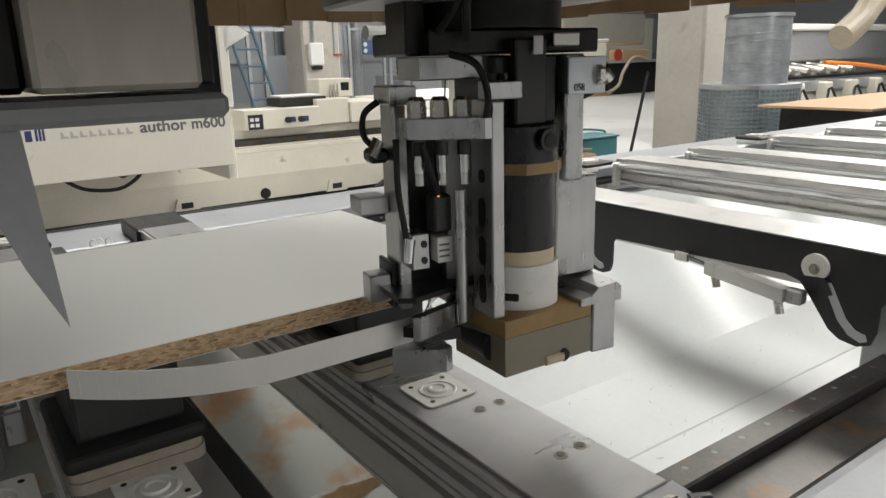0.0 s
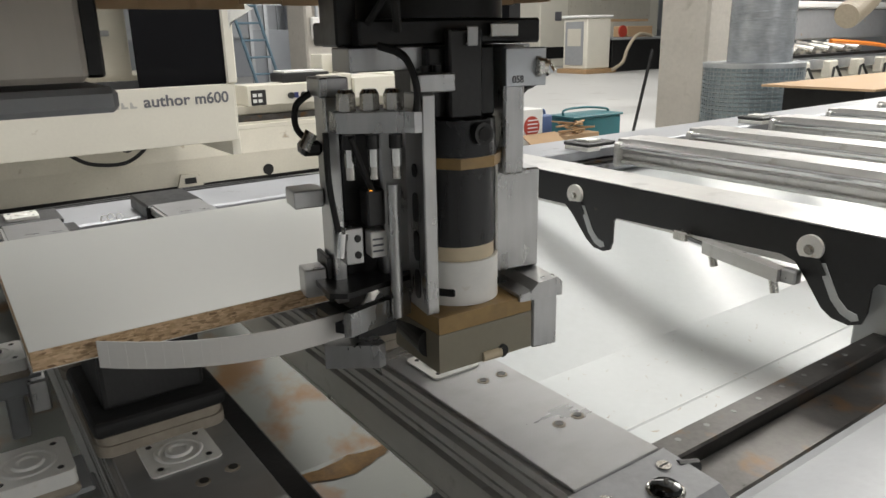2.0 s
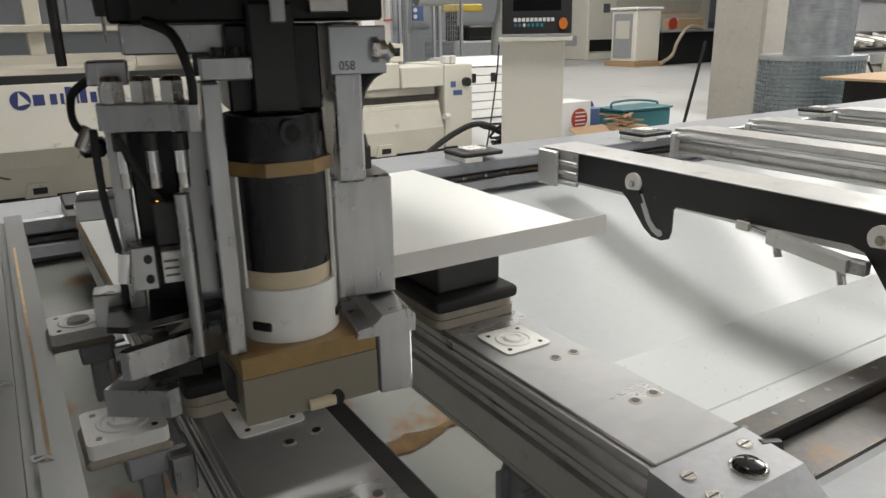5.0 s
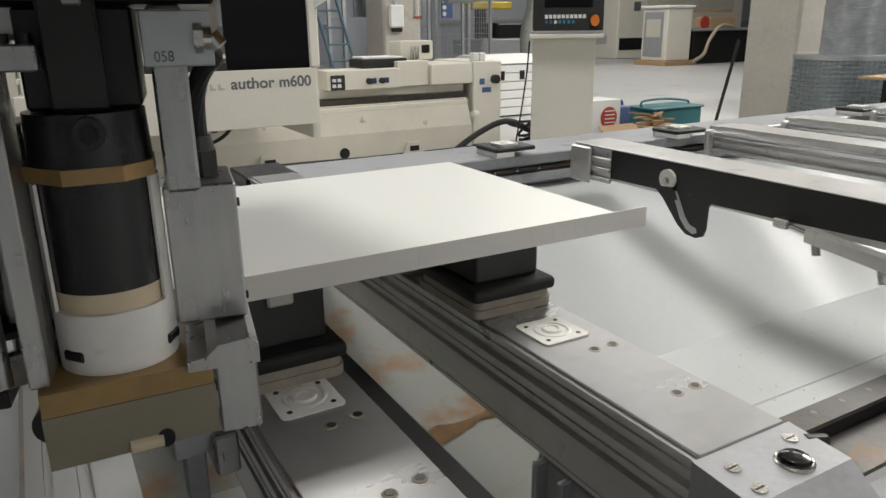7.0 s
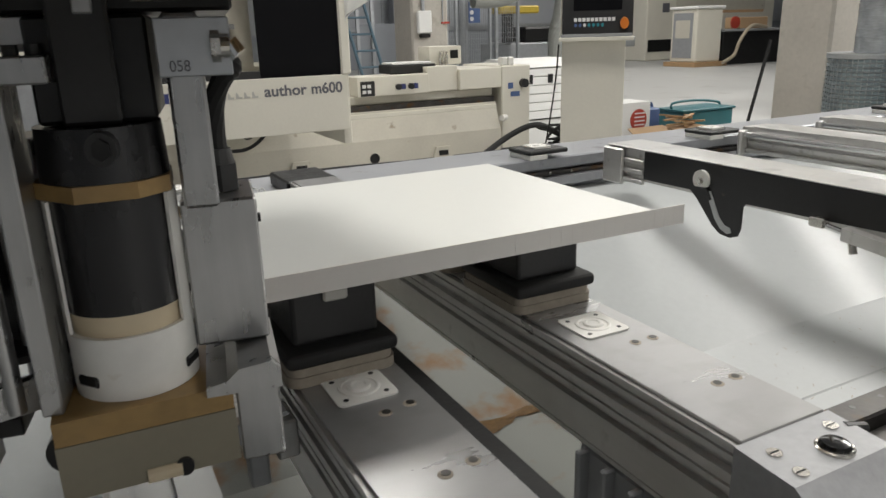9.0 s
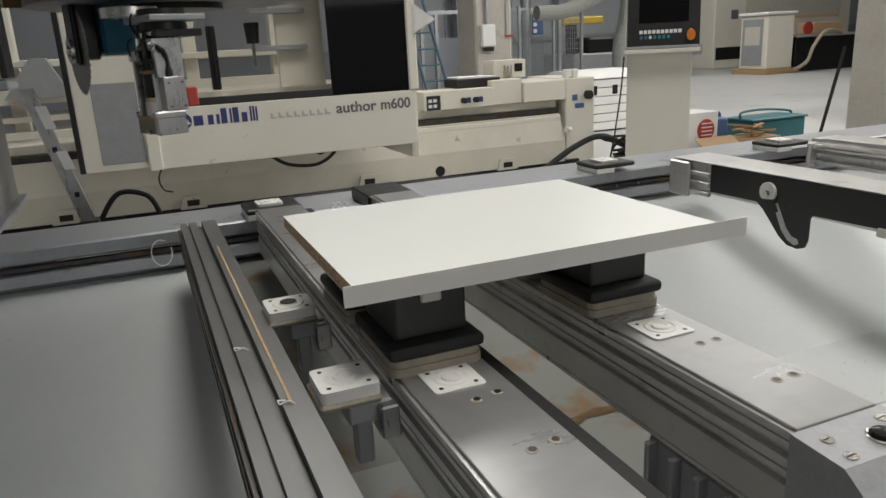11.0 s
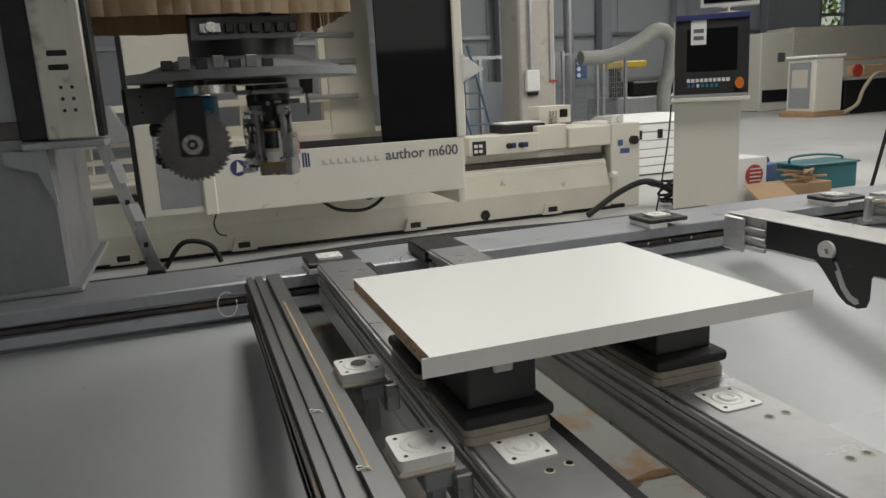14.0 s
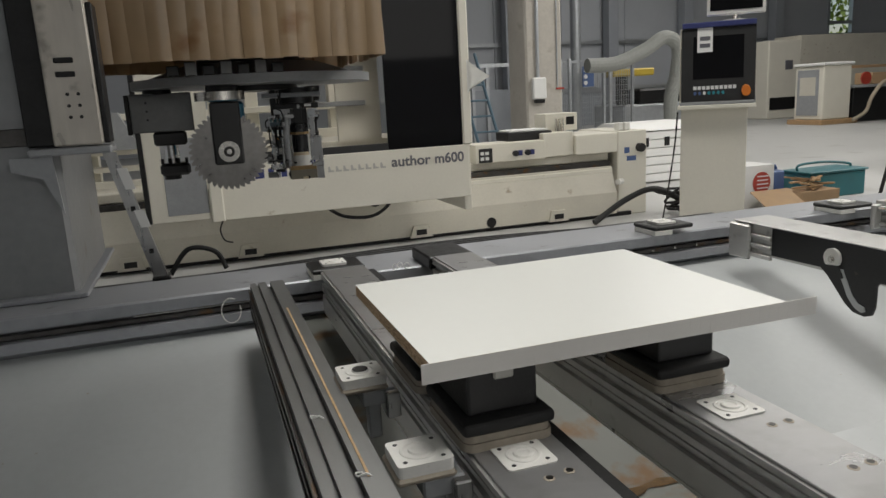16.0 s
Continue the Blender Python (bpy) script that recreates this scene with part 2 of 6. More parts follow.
# ---- building blocks ----
def boxm(bm, x0, x1, y0, y1, z0, z1, bev=0.0, seg=1):
    r = bmesh.ops.create_cube(bm, size=1, matrix=Matrix.LocRotScale(((x0 + x1) / 2, (y0 + y1) / 2, (z0 + z1) / 2), None, (abs(x1 - x0), abs(y1 - y0), abs(z1 - z0))))
    if bev:
        es = {e for v in r["verts"] for e in v.link_edges}
        bmesh.ops.bevel(bm, geom=list(es), offset=bev, segments=seg, affect="EDGES", profile=0.5)
    return bm


def cylm(bm, p, q, r, r2=None, seg=24):
    p, q = Vector(p), Vector(q)
    m = Matrix.Translation((p + q) / 2) @ (q - p).to_track_quat("Z", "Y").to_matrix().to_4x4()
    bmesh.ops.create_cone(bm, cap_ends=True, segments=seg, radius1=r, radius2=r if r2 is None else r2, depth=(q - p).length, matrix=m)
    return bm


def prism(bm, outline, axis, a, b):
    """Extrudes a closed outline of 2D points along an axis from a to b. axis y: points are (x, z); x: (y, z); z: (x, y)."""
    def at(u, v, w):
        return {"y": (u, w, v), "x": (w, u, v), "z": (u, v, w)}[axis]
    A = [bm.verts.new(at(u, v, a)) for u, v in outline]
    B = [bm.verts.new(at(u, v, b)) for u, v in outline]
    n = len(outline)
    fs = [bm.faces.new(A), bm.faces.new(B)]
    for i in range(n):
        fs.append(bm.faces.new((A[i], A[(i + 1) % n], B[(i + 1) % n], B[i])))
    bmesh.ops.recalc_face_normals(bm, faces=fs)
    return bm


def tubem(bm, pts, r, seg=10):
    """A round hose through points."""
    pts = [Vector(p) for p in pts]
    fine = []
    n = len(pts)
    for i in range(n - 1):
        p0, p1, p2, p3 = pts[max(i - 1, 0)], pts[i], pts[i + 1], pts[min(i + 2, n - 1)]
        for k in range(6):
            t = k / 6
            fine.append(0.5 * ((2 * p1) + (p2 - p0) * t + (2 * p0 - 5 * p1 + 4 * p2 - p3) * t * t + (3 * p1 - p0 - 3 * p2 + p3) * t ** 3))
    fine.append(pts[-1])
    rings = []
    up = Vector((0.31, 0.2, 0.93))
    for i, p in enumerate(fine):
        d = (fine[min(i + 1, len(fine) - 1)] - fine[max(i - 1, 0)]).normalized()
        s = d.cross(up)
        s = s.normalized() if s.length > 1e-4 else Vector((1, 0, 0))
        u = s.cross(d)
        rings.append([bm.verts.new(p + (s * math.cos(2 * math.pi * k / seg) + u * math.sin(2 * math.pi * k / seg)) * r) for k in range(seg)])
    for a, b in zip(rings, rings[1:]):
        for k in range(seg):
            f = bm.faces.new((a[k], a[(k + 1) % seg], b[(k + 1) % seg], b[k]))
            f.smooth = True
    bm.faces.new(rings[0])
    bm.faces.new(rings[-1])
    return bm


def mesh_of(name, bm, material, smooth=16):
    me = bpy.data.meshes.new(name)
    bmesh.ops.recalc_face_normals(bm, faces=bm.faces)
    bm.to_mesh(me)
    bm.free()
    me.materials.append(material)
    if smooth:
        me.polygons.foreach_set("use_smooth", [True] * len(me.polygons))
        me.set_sharp_from_angle(angle=radians(smooth))
    return me


def thing(name, label, category, bm=None, material=None, group="", kind="", at=None):
    ob = new(name, mesh_of(name, bm, material) if bm else None)
    if at is not None:
        ob.matrix_world = at
    return tagged(ob, label, category, group, kind)


def part(name, bm, material, parent, label=""):
    ob = new(name, mesh_of(name, bm, material))
    ob.parent = parent
    return tagged(ob, label)


def B(*a, **k):
    return boxm(bmesh.new(), *a, **k)


def C(*a, **k):
    return cylm(bmesh.new(), *a, **k)


def words(name, text, size, m, material, parent=None, depth=0.0008, bold=0.0):
    """Flat raised lettering."""
    cu = bpy.data.curves.new(name, "FONT")
    cu.body, cu.size, cu.extrude, cu.offset = text, size, depth, size * bold
    tmp = bpy.data.objects.new(name, cu)
    scene.collection.objects.link(tmp)
    bpy.context.view_layer.update()
    me = bpy.data.meshes.new_from_object(tmp.evaluated_get(bpy.context.evaluated_depsgraph_get()))
    bpy.data.objects.remove(tmp)
    me.materials.clear()
    me.materials.append(material)
    ob = new(name, me)
    ob.parent = parent
    ob.matrix_basis = m
    return ob


FRONT = pose(0, 0, 0, 90, 0, 0)


# ---- hall ----
def hall():
    X0, X1, Y0, Y1, H = -9.0, 34.0, -8.0, 24.0, 8.0
    thing("floor", "grey smooth concrete workshop floor, worn and dusty", "floor", B(X0, X1, Y0, Y1, -0.2, 0), FLOOR_M, kind="structure")
    wn_ = thing("wall_north", "pale grey clad hall wall with dark lower band", "wall", B(X0, 25.0, Y1, Y1 + 0.2, 2.6, H), WALL_M, kind="structure")
    part("wall_base", B(X0, X1, Y1 - 0.01, Y1 + 0.2, 0, 1.2), WALL_DK, wn_)
    part("wall_panel", B(X0, X1, Y1, Y1 + 0.2, 1.2, 2.6), WALL_M, wn_)
    part("wall_panel", B(26.4, X1, Y1, Y1 + 0.2, 2.6, H), WALL_M, wn_)
    part("wall_panel", B(25.0, 26.4, Y1, Y1 + 0.2, 6.6, H), WALL_M, wn_)
    for zz in (1.25, 2.9, 4.6, 6.4):
        part("girt", B(X0, 25.0 if zz > 3 else X1, Y1 - 0.16, Y1 - 0.01, zz, zz + 0.12), GALV, wn_)
    for i in range(12):
        x = X0 + 1.0 + i * 2.6
        if x < 24.5:
            part("sheet_rib", B(x, x + 0.07, Y1 - 0.05, Y1 - 0.012, 1.4, H), WALL_M, wn_)
    w = thing("window_1", "tall narrow hall window with green trees behind", "window", kind="structure")
    for x in (25.0, 26.3):
        part("window_frame", B(x, x + 0.10, Y1 - 0.02, Y1 + 0.18, 2.6, 6.6), GALV, w)
    for z in (2.6, 3.4, 4.7, 6.48):
        part("window_bar", B(25.1, 26.3, Y1, Y1 + 0.16, z, z + 0.12), GALV, w)
    pane = part("pane", B(25.1, 26.3, Y1 + 0.09, Y1 + 0.1, 2.72, 6.48), GLASS, w)
    pane.visible_shadow = False
    thing("wall_south", "plain pale hall wall", "wall", B(X0, X1, Y0 - 0.2, Y0, 0, H), WALL_M, kind="structure")
    thing("wall_west", "plain pale hall wall", "wall", B(X0 - 0.2, X0, Y0, Y1, 0, H), WALL_M, kind="structure")
    thing("wall_east", "plain pale hall wall", "wall", B(X1, X1 + 0.2, Y0, Y1, 0, H), WALL_M, kind="structure")
    bm = bmesh.new()
    boxm(bm, X0 - 0.2, X1 + 0.2, Y0 - 0.2, Y1 + 0.2, H, H + 0.15)
    for i in range(7):
        boxm(bm, X0, X1, Y0 + 2 + i * 4.6, Y0 + 2.2 + i * 4.6, H - 0.35, H - 0.001)
    thing("ceiling", "grey metal hall roof with rafters", "ceiling", bm, ROOF_M, kind="structure")


def pillar(x, y, w, d, label, grp="concrete pillars"):
    p = thing("pillar", label, "pillar", B(-w / 2, w / 2, -d / 2, d / 2, 0, 7.6, bev=0.03), CONCRETE, group=grp, at=pose(x, y, 0))
    return p


# ---- machine table ----
RAIL_Z = 0.885


def grooved(w, z0, z1, notches):
    """Outline (x, z) of an extruded beam with side grooves at the given heights."""
    right = []
    for za, zb, d in notches:
        right += [(w, za), (w - d, za), (w - d, zb), (w, zb)]
    right = [(w, z0)] + right + [(w, z1)]
    left = [(-x, z) for x, z in reversed(right)]
    return right + left


def turned(bm, x, y, prof, seg=28):
    """Turns a profile of (radius, height) points round the upright axis at x, y."""
    rings = [[bm.verts.new((x + rr * math.cos(2 * math.pi * k / seg), y + rr * math.sin(2 * math.pi * k / seg), zz)) for k in range(seg)] for rr, zz in prof]
    for a, b in zip(rings, rings[1:]):
        for k in range(seg):
            bm.faces.new((a[k], a[(k + 1) % seg], b[(k + 1) % seg], b[k]))
    bm.faces.new(rings[-1])
    return bm


def rounded(x, y, s, c, n=5, sy=None):
    """Outline of a rectangle of half widths s and sy with corners rounded by c."""
    sy = s if sy is None else sy
    pts = []
    for q, (cx, cy) in enumerate(((1, 1), (-1, 1), (-1, -1), (1, -1))):
        for k in range(n + 1):
            a = radians(90 * q + 90 * k / n)
            pts.append((x + cx * (s - c) + c * math.cos(a), y + cy * (sy - c) + c * math.sin(a)))
    return pts


def plate_pad(parent, x, y, z, s=0.029, h=0.004, label="white plastic valve cover", open_bore=False):
    """Square valve cover with rounded corners: plate, moulded rings, hub, four screws."""
    p = part("valve_cover", prism(bmesh.new(), rounded(x, y, s, 0.006), "z", z, z + h), WHITE_PL, parent, label)
    t = z + h
    bm = turned(bmesh.new(), x, y, [(s * 0.70, t - 0.0002), (s * 0.66, t + 0.0011), (s * 0.58, t + 0.0012), (s * 0.54, t + 0.0002), (s * 0.40, t + 0.0002), (s * 0.36, t + 0.0024), (s * 0.26, t + 0.0026), (s * 0.20, t + 0.0014)])
    part("valve_hub", bm, WHITE_PL, p)
    if open_bore:
        part("bore", C((x, y, t), (x, y, t + 0.0032), s * 0.36, seg=20), DARK_STEEL, p)
    for dx, dy in ((-1, -1), (1, -1), (-1, 1), (1, 1)):
        part("screw", C((x + dx * s * 0.68, y + dy * s * 0.68, t - 0.001), (x + dx * s * 0.68, y + dy * s * 0.68, t + 0.0004), 0.0026, seg=10), DARK_STEEL, p)
    return p


def beam(x, y0, y1, w=0.0525, top=0.92, label="", pad_y=None, holes=(), front_cap=False):
    b = thing("console_beam", label, "machine beam", group="console beams", at=pose(x, 0, 0))
    prof = grooved(w, top - 0.102, top - 0.004, [(top - 0.097, top - 0.0955, 0.002), (top - 0.058, top - 0.049, 0.008), (top - 0.043, top - 0.040, 0.003), (top - 0.031, top - 0.020, 0.009), (top - 0.014, top - 0.011, 0.003)])
    part("extrusion", prism(bmesh.new(), prof, "y", y0, y1), ALU, b)
    part("top_plate", B(-w + 0.004, w - 0.001, y0, y1, top - 0.0035, top, bev=0.001), STEEL_TOP, b, "scuffed grey steel top plate")
    if pad_y:
        plate_pad(b, 0.0, pad_y, top + 0.0002, h=0.0015)
    for hx, hy in holes:
        hole = part("dowel_hole", C((hx, hy, top - 0.002), (hx, hy, top + 0.0003), 0.0062, seg=20), GASKET, b, "dusty dowel hole")
        part("bore", C((hx + 0.001, hy + 0.0012, top - 0.002), (hx + 0.001, hy + 0.0012, top + 0.0006), 0.0040, seg=18), GUIDE, hole)
    if front_cap:
        bm = prism(bmesh.new(), [(y0, top - 0.002), (y0 - 0.055, top - 0.006), (y0 - 0.085, top - 0.03), (y0 - 0.095, top - 0.10), (y0, top - 0.12)], "x", -w - 0.004, w + 0.004)
        cap = part("end_cap", bm, CAP, b, "grey cast end cap with black knob")
        kz = top - 0.0045
        kn = part("knob", turned(bmesh.new(), 0.013, y0 - 0.037, [(0.0150, kz - 0.004), (0.0150, kz + 0.0012), (0.0138, kz + 0.0022), (0.0128, kz + 0.0016)], 32), NICKEL, cap)
        part("knob_cap", turned(bmesh.new(), 0.013, y0 - 0.037, [(0.0127, kz), (0.0124, kz + 0.003), (0.0105, kz + 0.0052), (0.007, kz + 0.0064), (0.003, kz + 0.0068)], 32), GLOSS_BLACK, kn, "glossy black domed cap")
        for sx, sy in ((-0.035, -0.02), (0.037, -0.016), (-0.037, -0.045)):
            sc = part("screw", C((sx, y0 + sy, top - 0.012), (sx, y0 + sy, top - 0.0024 + 0.07 * (sy + 0.02)), 0.0062, seg=20), NICKEL, cap)
            part("screw_slot", B(sx - 0.005, sx + 0.005, y0 + sy - 0.0006, y0 + sy + 0.0006, top - 0.004 + 0.07 * (sy + 0.02), top - 0.0021 + 0.07 * (sy + 0.02)), DARK_STEEL, sc)
        part("latch_pin", C((0.05, y0 - 0.02, top - 0.008), (0.068, y0 - 0.026, top - 0.01), 0.006, seg=12), DARK_STEEL, cap)
        f = part("foot_bracket", B(-w + 0.002, -w + 0.07, y0 + 0.0, y0 + 0.20, top - 0.21, top - 0.103, bev=0.006), GREY_CAST, b)
        for k in range(5):
            part("rib", B(-w - 0.012, -w + 0.004, y0 + 0.02 + k * 0.04, y0 + 0.028 + k * 0.04, top - 0.21, top - 0.106, bev=0.002), GREY_CAST, f)
    return b


def pod(x, y, z0, z1, label, w=0.055, d=0.068):
    p = thing("vacuum_pod", label, "vacuum pod", group="vacuum pods", at=pose(x, y, 0))
    h = z1 - z0
    part("gasket", prism(bmesh.new(), rounded(0, 0, w, 0.014, 6, d), "z", z0, z0 + 0.010), GASKET, p, "dusty tan gasket base")
    part("slider", prism(bmesh.new(), rounded(0, 0, w - 0.002, 0.013, 6, d - 0.002), "z", z0 + 0.0101, z0 + 0.0185), GASKET, p)
    part("skirt", B(-w - 0.001, w + 0.001, -d - 0.002, d + 0.002, z0 + 0.0186, z0 + 0.034, bev=0.006, seg=3), RUBBER, p)
    part("body", B(-w * 0.78, w * 0.78, -d * 0.74, d * 0.9, z0 + 0.034, z1 - 0.006, bev=0.004, seg=2), BLACK, p)
    part("cup", B(-w * 0.95, w * 0.95, -d * 0.76, d * 0.95, z1 - 0.010, z1, bev=0.003), RUBBER, p)
    part("clip", B(-0.012, 0.012, -d * 0.76 - 0.004, -d * 0.74, z1 - 0.02, z1 - 0.008, bev=0.002), PALE_INK, p)
    return p


def stop_pad(x, y, label, z=0.922, open_bore=False):
    s = thing("stop_bracket", label, "stop bracket", group="stop brackets", at=pose(x, y, 0))
    part("bracket", B(-0.005, 0.042, -0.03, 0.03, z - 0.032, z - 0.010, bev=0.002), GREY_CAST, s)
    part("arm", B(0.026, 0.046, -0.042, 0.0, z - 0.05, z - 0.013, bev=0.002), ALU_UP, s)
    part("post", B(0.004, 0.022, -0.02, 0.0, z - 0.085, z - 0.032, bev=0.002), GREY_CAST, s)
    part("seat", B(-0.034, 0.032, -0.034, 0.034, z - 0.010, z - 0.002, bev=0.003), GASKET, s)
    plate_pad(s, 0.0, 0.0, z - 0.002, s=0.031, h=0.013, open_bore=open_bore)
    return s


def end_block(x, y, label):
    e = thing("end_stop", label, "end stop", group="beam end stops", at=pose(x, y, RAIL_Z))
    part("base", B(-0.06, 0.0, -0.055, 0.05, 0.0, 0.014, bev=0.002), WHITE_PL, e)
    part("slab", B(-0.06, 0.07, -0.055, 0.055, 0.014, 0.026, bev=0.003), BLACK, e)
    plate_pad(e, 0.0, 0.0, 0.026, s=0.03, h=0.006)
    return e


def table():
    # back rail along the machine
    r = thing("back_rail", "long grey painted machine rail with bolted front ledge", "machine rail")
    bm = prism(bmesh.new(), [(2.04, RAIL_Z), (1.845, RAIL_Z), (1.84, RAIL_Z - 0.004), (1.84, RAIL_Z - 0.03), (1.865, RAIL_Z - 0.034), (1.865, 0.832), (1.835, 0.828), (1.83, 0.806), (1.86, 0.79), (1.86, 0.10), (2.04, 0.10)], "x", -3.5, 7.0)
    part("rail_body", bm, RAIL_PAINT, r)
    part("guide", B(-3.5, 7.0, 1.846, 1.8645, 0.833, 0.846, bev=0.002), GUIDE, r)
    part("cover_strip", B(-0.17, 0.16, 1.85, 1.862, 0.8475, 0.850, bev=0.002), ALU, r)
    for k in range(10):
        x = 0.70 + k * 0.075
        part("bolt", C((x, 1.8445, 0.8395), (x, 1.8465, 0.8395), 0.004, seg=10), NICKEL, r)
    part("foot_rail", B(-3.5, 7.0, 2.05, 2.16, 0.0, 0.12, bev=0.01), DARK_STEEL, r)
    # chip tray under the beams
    t = thing("chip_tray", "pale grey folded sheet metal chip tray with chips", "chip tray")
    bm = prism(bmesh.new(), [(1.855, 0.79), (1.62, 0.735), (1.16, 0.585), (0.66, 0.57), (0.66, 0.56), (1.165, 0.575), (1.625, 0.725), (1.86, 0.78)], "x", 0.82, 7.0)
    part("sheet", bm, TRAY, t)
    bm = prism(bmesh.new(), [(1.855, 0.79), (1.62, 0.735), (1.16, 0.585), (0.30, 0.57), (0.30, 0.56), (1.165, 0.575), (1.625, 0.725), (1.86, 0.78)], "x", -3.5, 0.16)
    part("sheet", bm, TRAY, t)
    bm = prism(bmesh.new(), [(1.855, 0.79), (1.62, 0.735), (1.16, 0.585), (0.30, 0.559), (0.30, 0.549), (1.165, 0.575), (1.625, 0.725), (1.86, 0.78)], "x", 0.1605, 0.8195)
    # same tray sheet in a darker tone that holds the shade between the beams
    part("stained_sheet", bm, SHADED_RUSTY, t, "rust-stained sheet between the beams, darkened for shade")
    rnd = random.Random(8)
    back = [(0.55 + k * 0.0145, 1.158 - 0.010 * abs(math.sin(k * 0.45)) - rnd.uniform(0, 0.004)) for k in range(18)]
    front = [(0.80 - k * 0.016, 1.115 + 0.015 * math.sin(k * 0.45) + rnd.uniform(0, 0.008)) for k in range(16)]
    bm = bmesh.new()
    bm.faces.new([bm.verts.new((x, y, 0.5868 - (1.16 - y) * 0.030)) for x, y in back + front])
    bmesh.ops.solidify(bm, geom=bm.faces[:], thickness=0.0012)
    part("sawdust_drift", bm, RUST_DUST, t, "orange-brown drift of wet sawdust")
    part("fold_seam", prism(bmesh.new(), [(0.932, 0.5775), (0.937, 0.5805), (0.942, 0.5778), (0.937, 0.575)], "x", 0.83, 7.0), TRAY, t)
    rnd = random.Random(5)
    bm = bmesh.new()
    for k in range(240):
        x, y = rnd.uniform(0.86, 2.4), rnd.uniform(0.72, 1.15)
        z = 0.572 + (y - 0.66) * 0.030
        a = rnd.uniform(0, 3.14)
        s = rnd.uniform(0.0008, 0.0045)
        dx, dy = math.cos(a) * s, math.sin(a) * s
        q = [bm.verts.new(v) for v in ((x - dx, y - dy, z), (x + dx, y + dy, z + 0.002), (x + dx + dy * 0.3, y + dy - dx * 0.3, z + 0.002), (x - dx + dy * 0.3, y - dy - dx * 0.3, z))]
        bm.faces.new(q)
    tagged(new("wood_chips", mesh_of("wood_chips", bm, CHIPS)), "scattered thin wood chips on the tray", "wood chips", kind="stuff")
    # front guide rail and cover
    f = thing("front_guide_rail", "dark steel guide rail with countersunk screws", "machine rail")
    part("rail_body", B(0.64, 7.0, 0.672, 0.715, 0.56, 0.748, bev=0.003), GUIDE, f)
    part("lower_ledge", B(0.64, 7.0, 0.60, 0.672, 0.56, 0.728, bev=0.003), GUIDE, f)
    for k in range(34):
        x = 0.78 + k * 0.06
        part("screw", C((x, 0.698, 0.7465), (x, 0.698, 0.7483), 0.0042, seg=12), STOP_ALU, f)
    c = thing("front_cover", "grey painted rounded front cover of the machine table", "machine cover")
    prof = [(0.60, 0.70), (0.585, 0.745), (0.56, 0.765), (0.50, 0.785), (0.38, 0.80), (0.10, 0.80), (0.02, 0.78), (0.0, 0.70), (0.0, 0.02), (0.60, 0.02)]
    part("shell", prism(bmesh.new(), prof, "x", 0.65, 7.0), GREY_CAST, c)
    part("shell", prism(bmesh.new(), [(y - 0.28, z - 0.3 if z > 0.5 else z) for y, z in prof], "x", -3.5, 0.649), GREY_CAST, c)


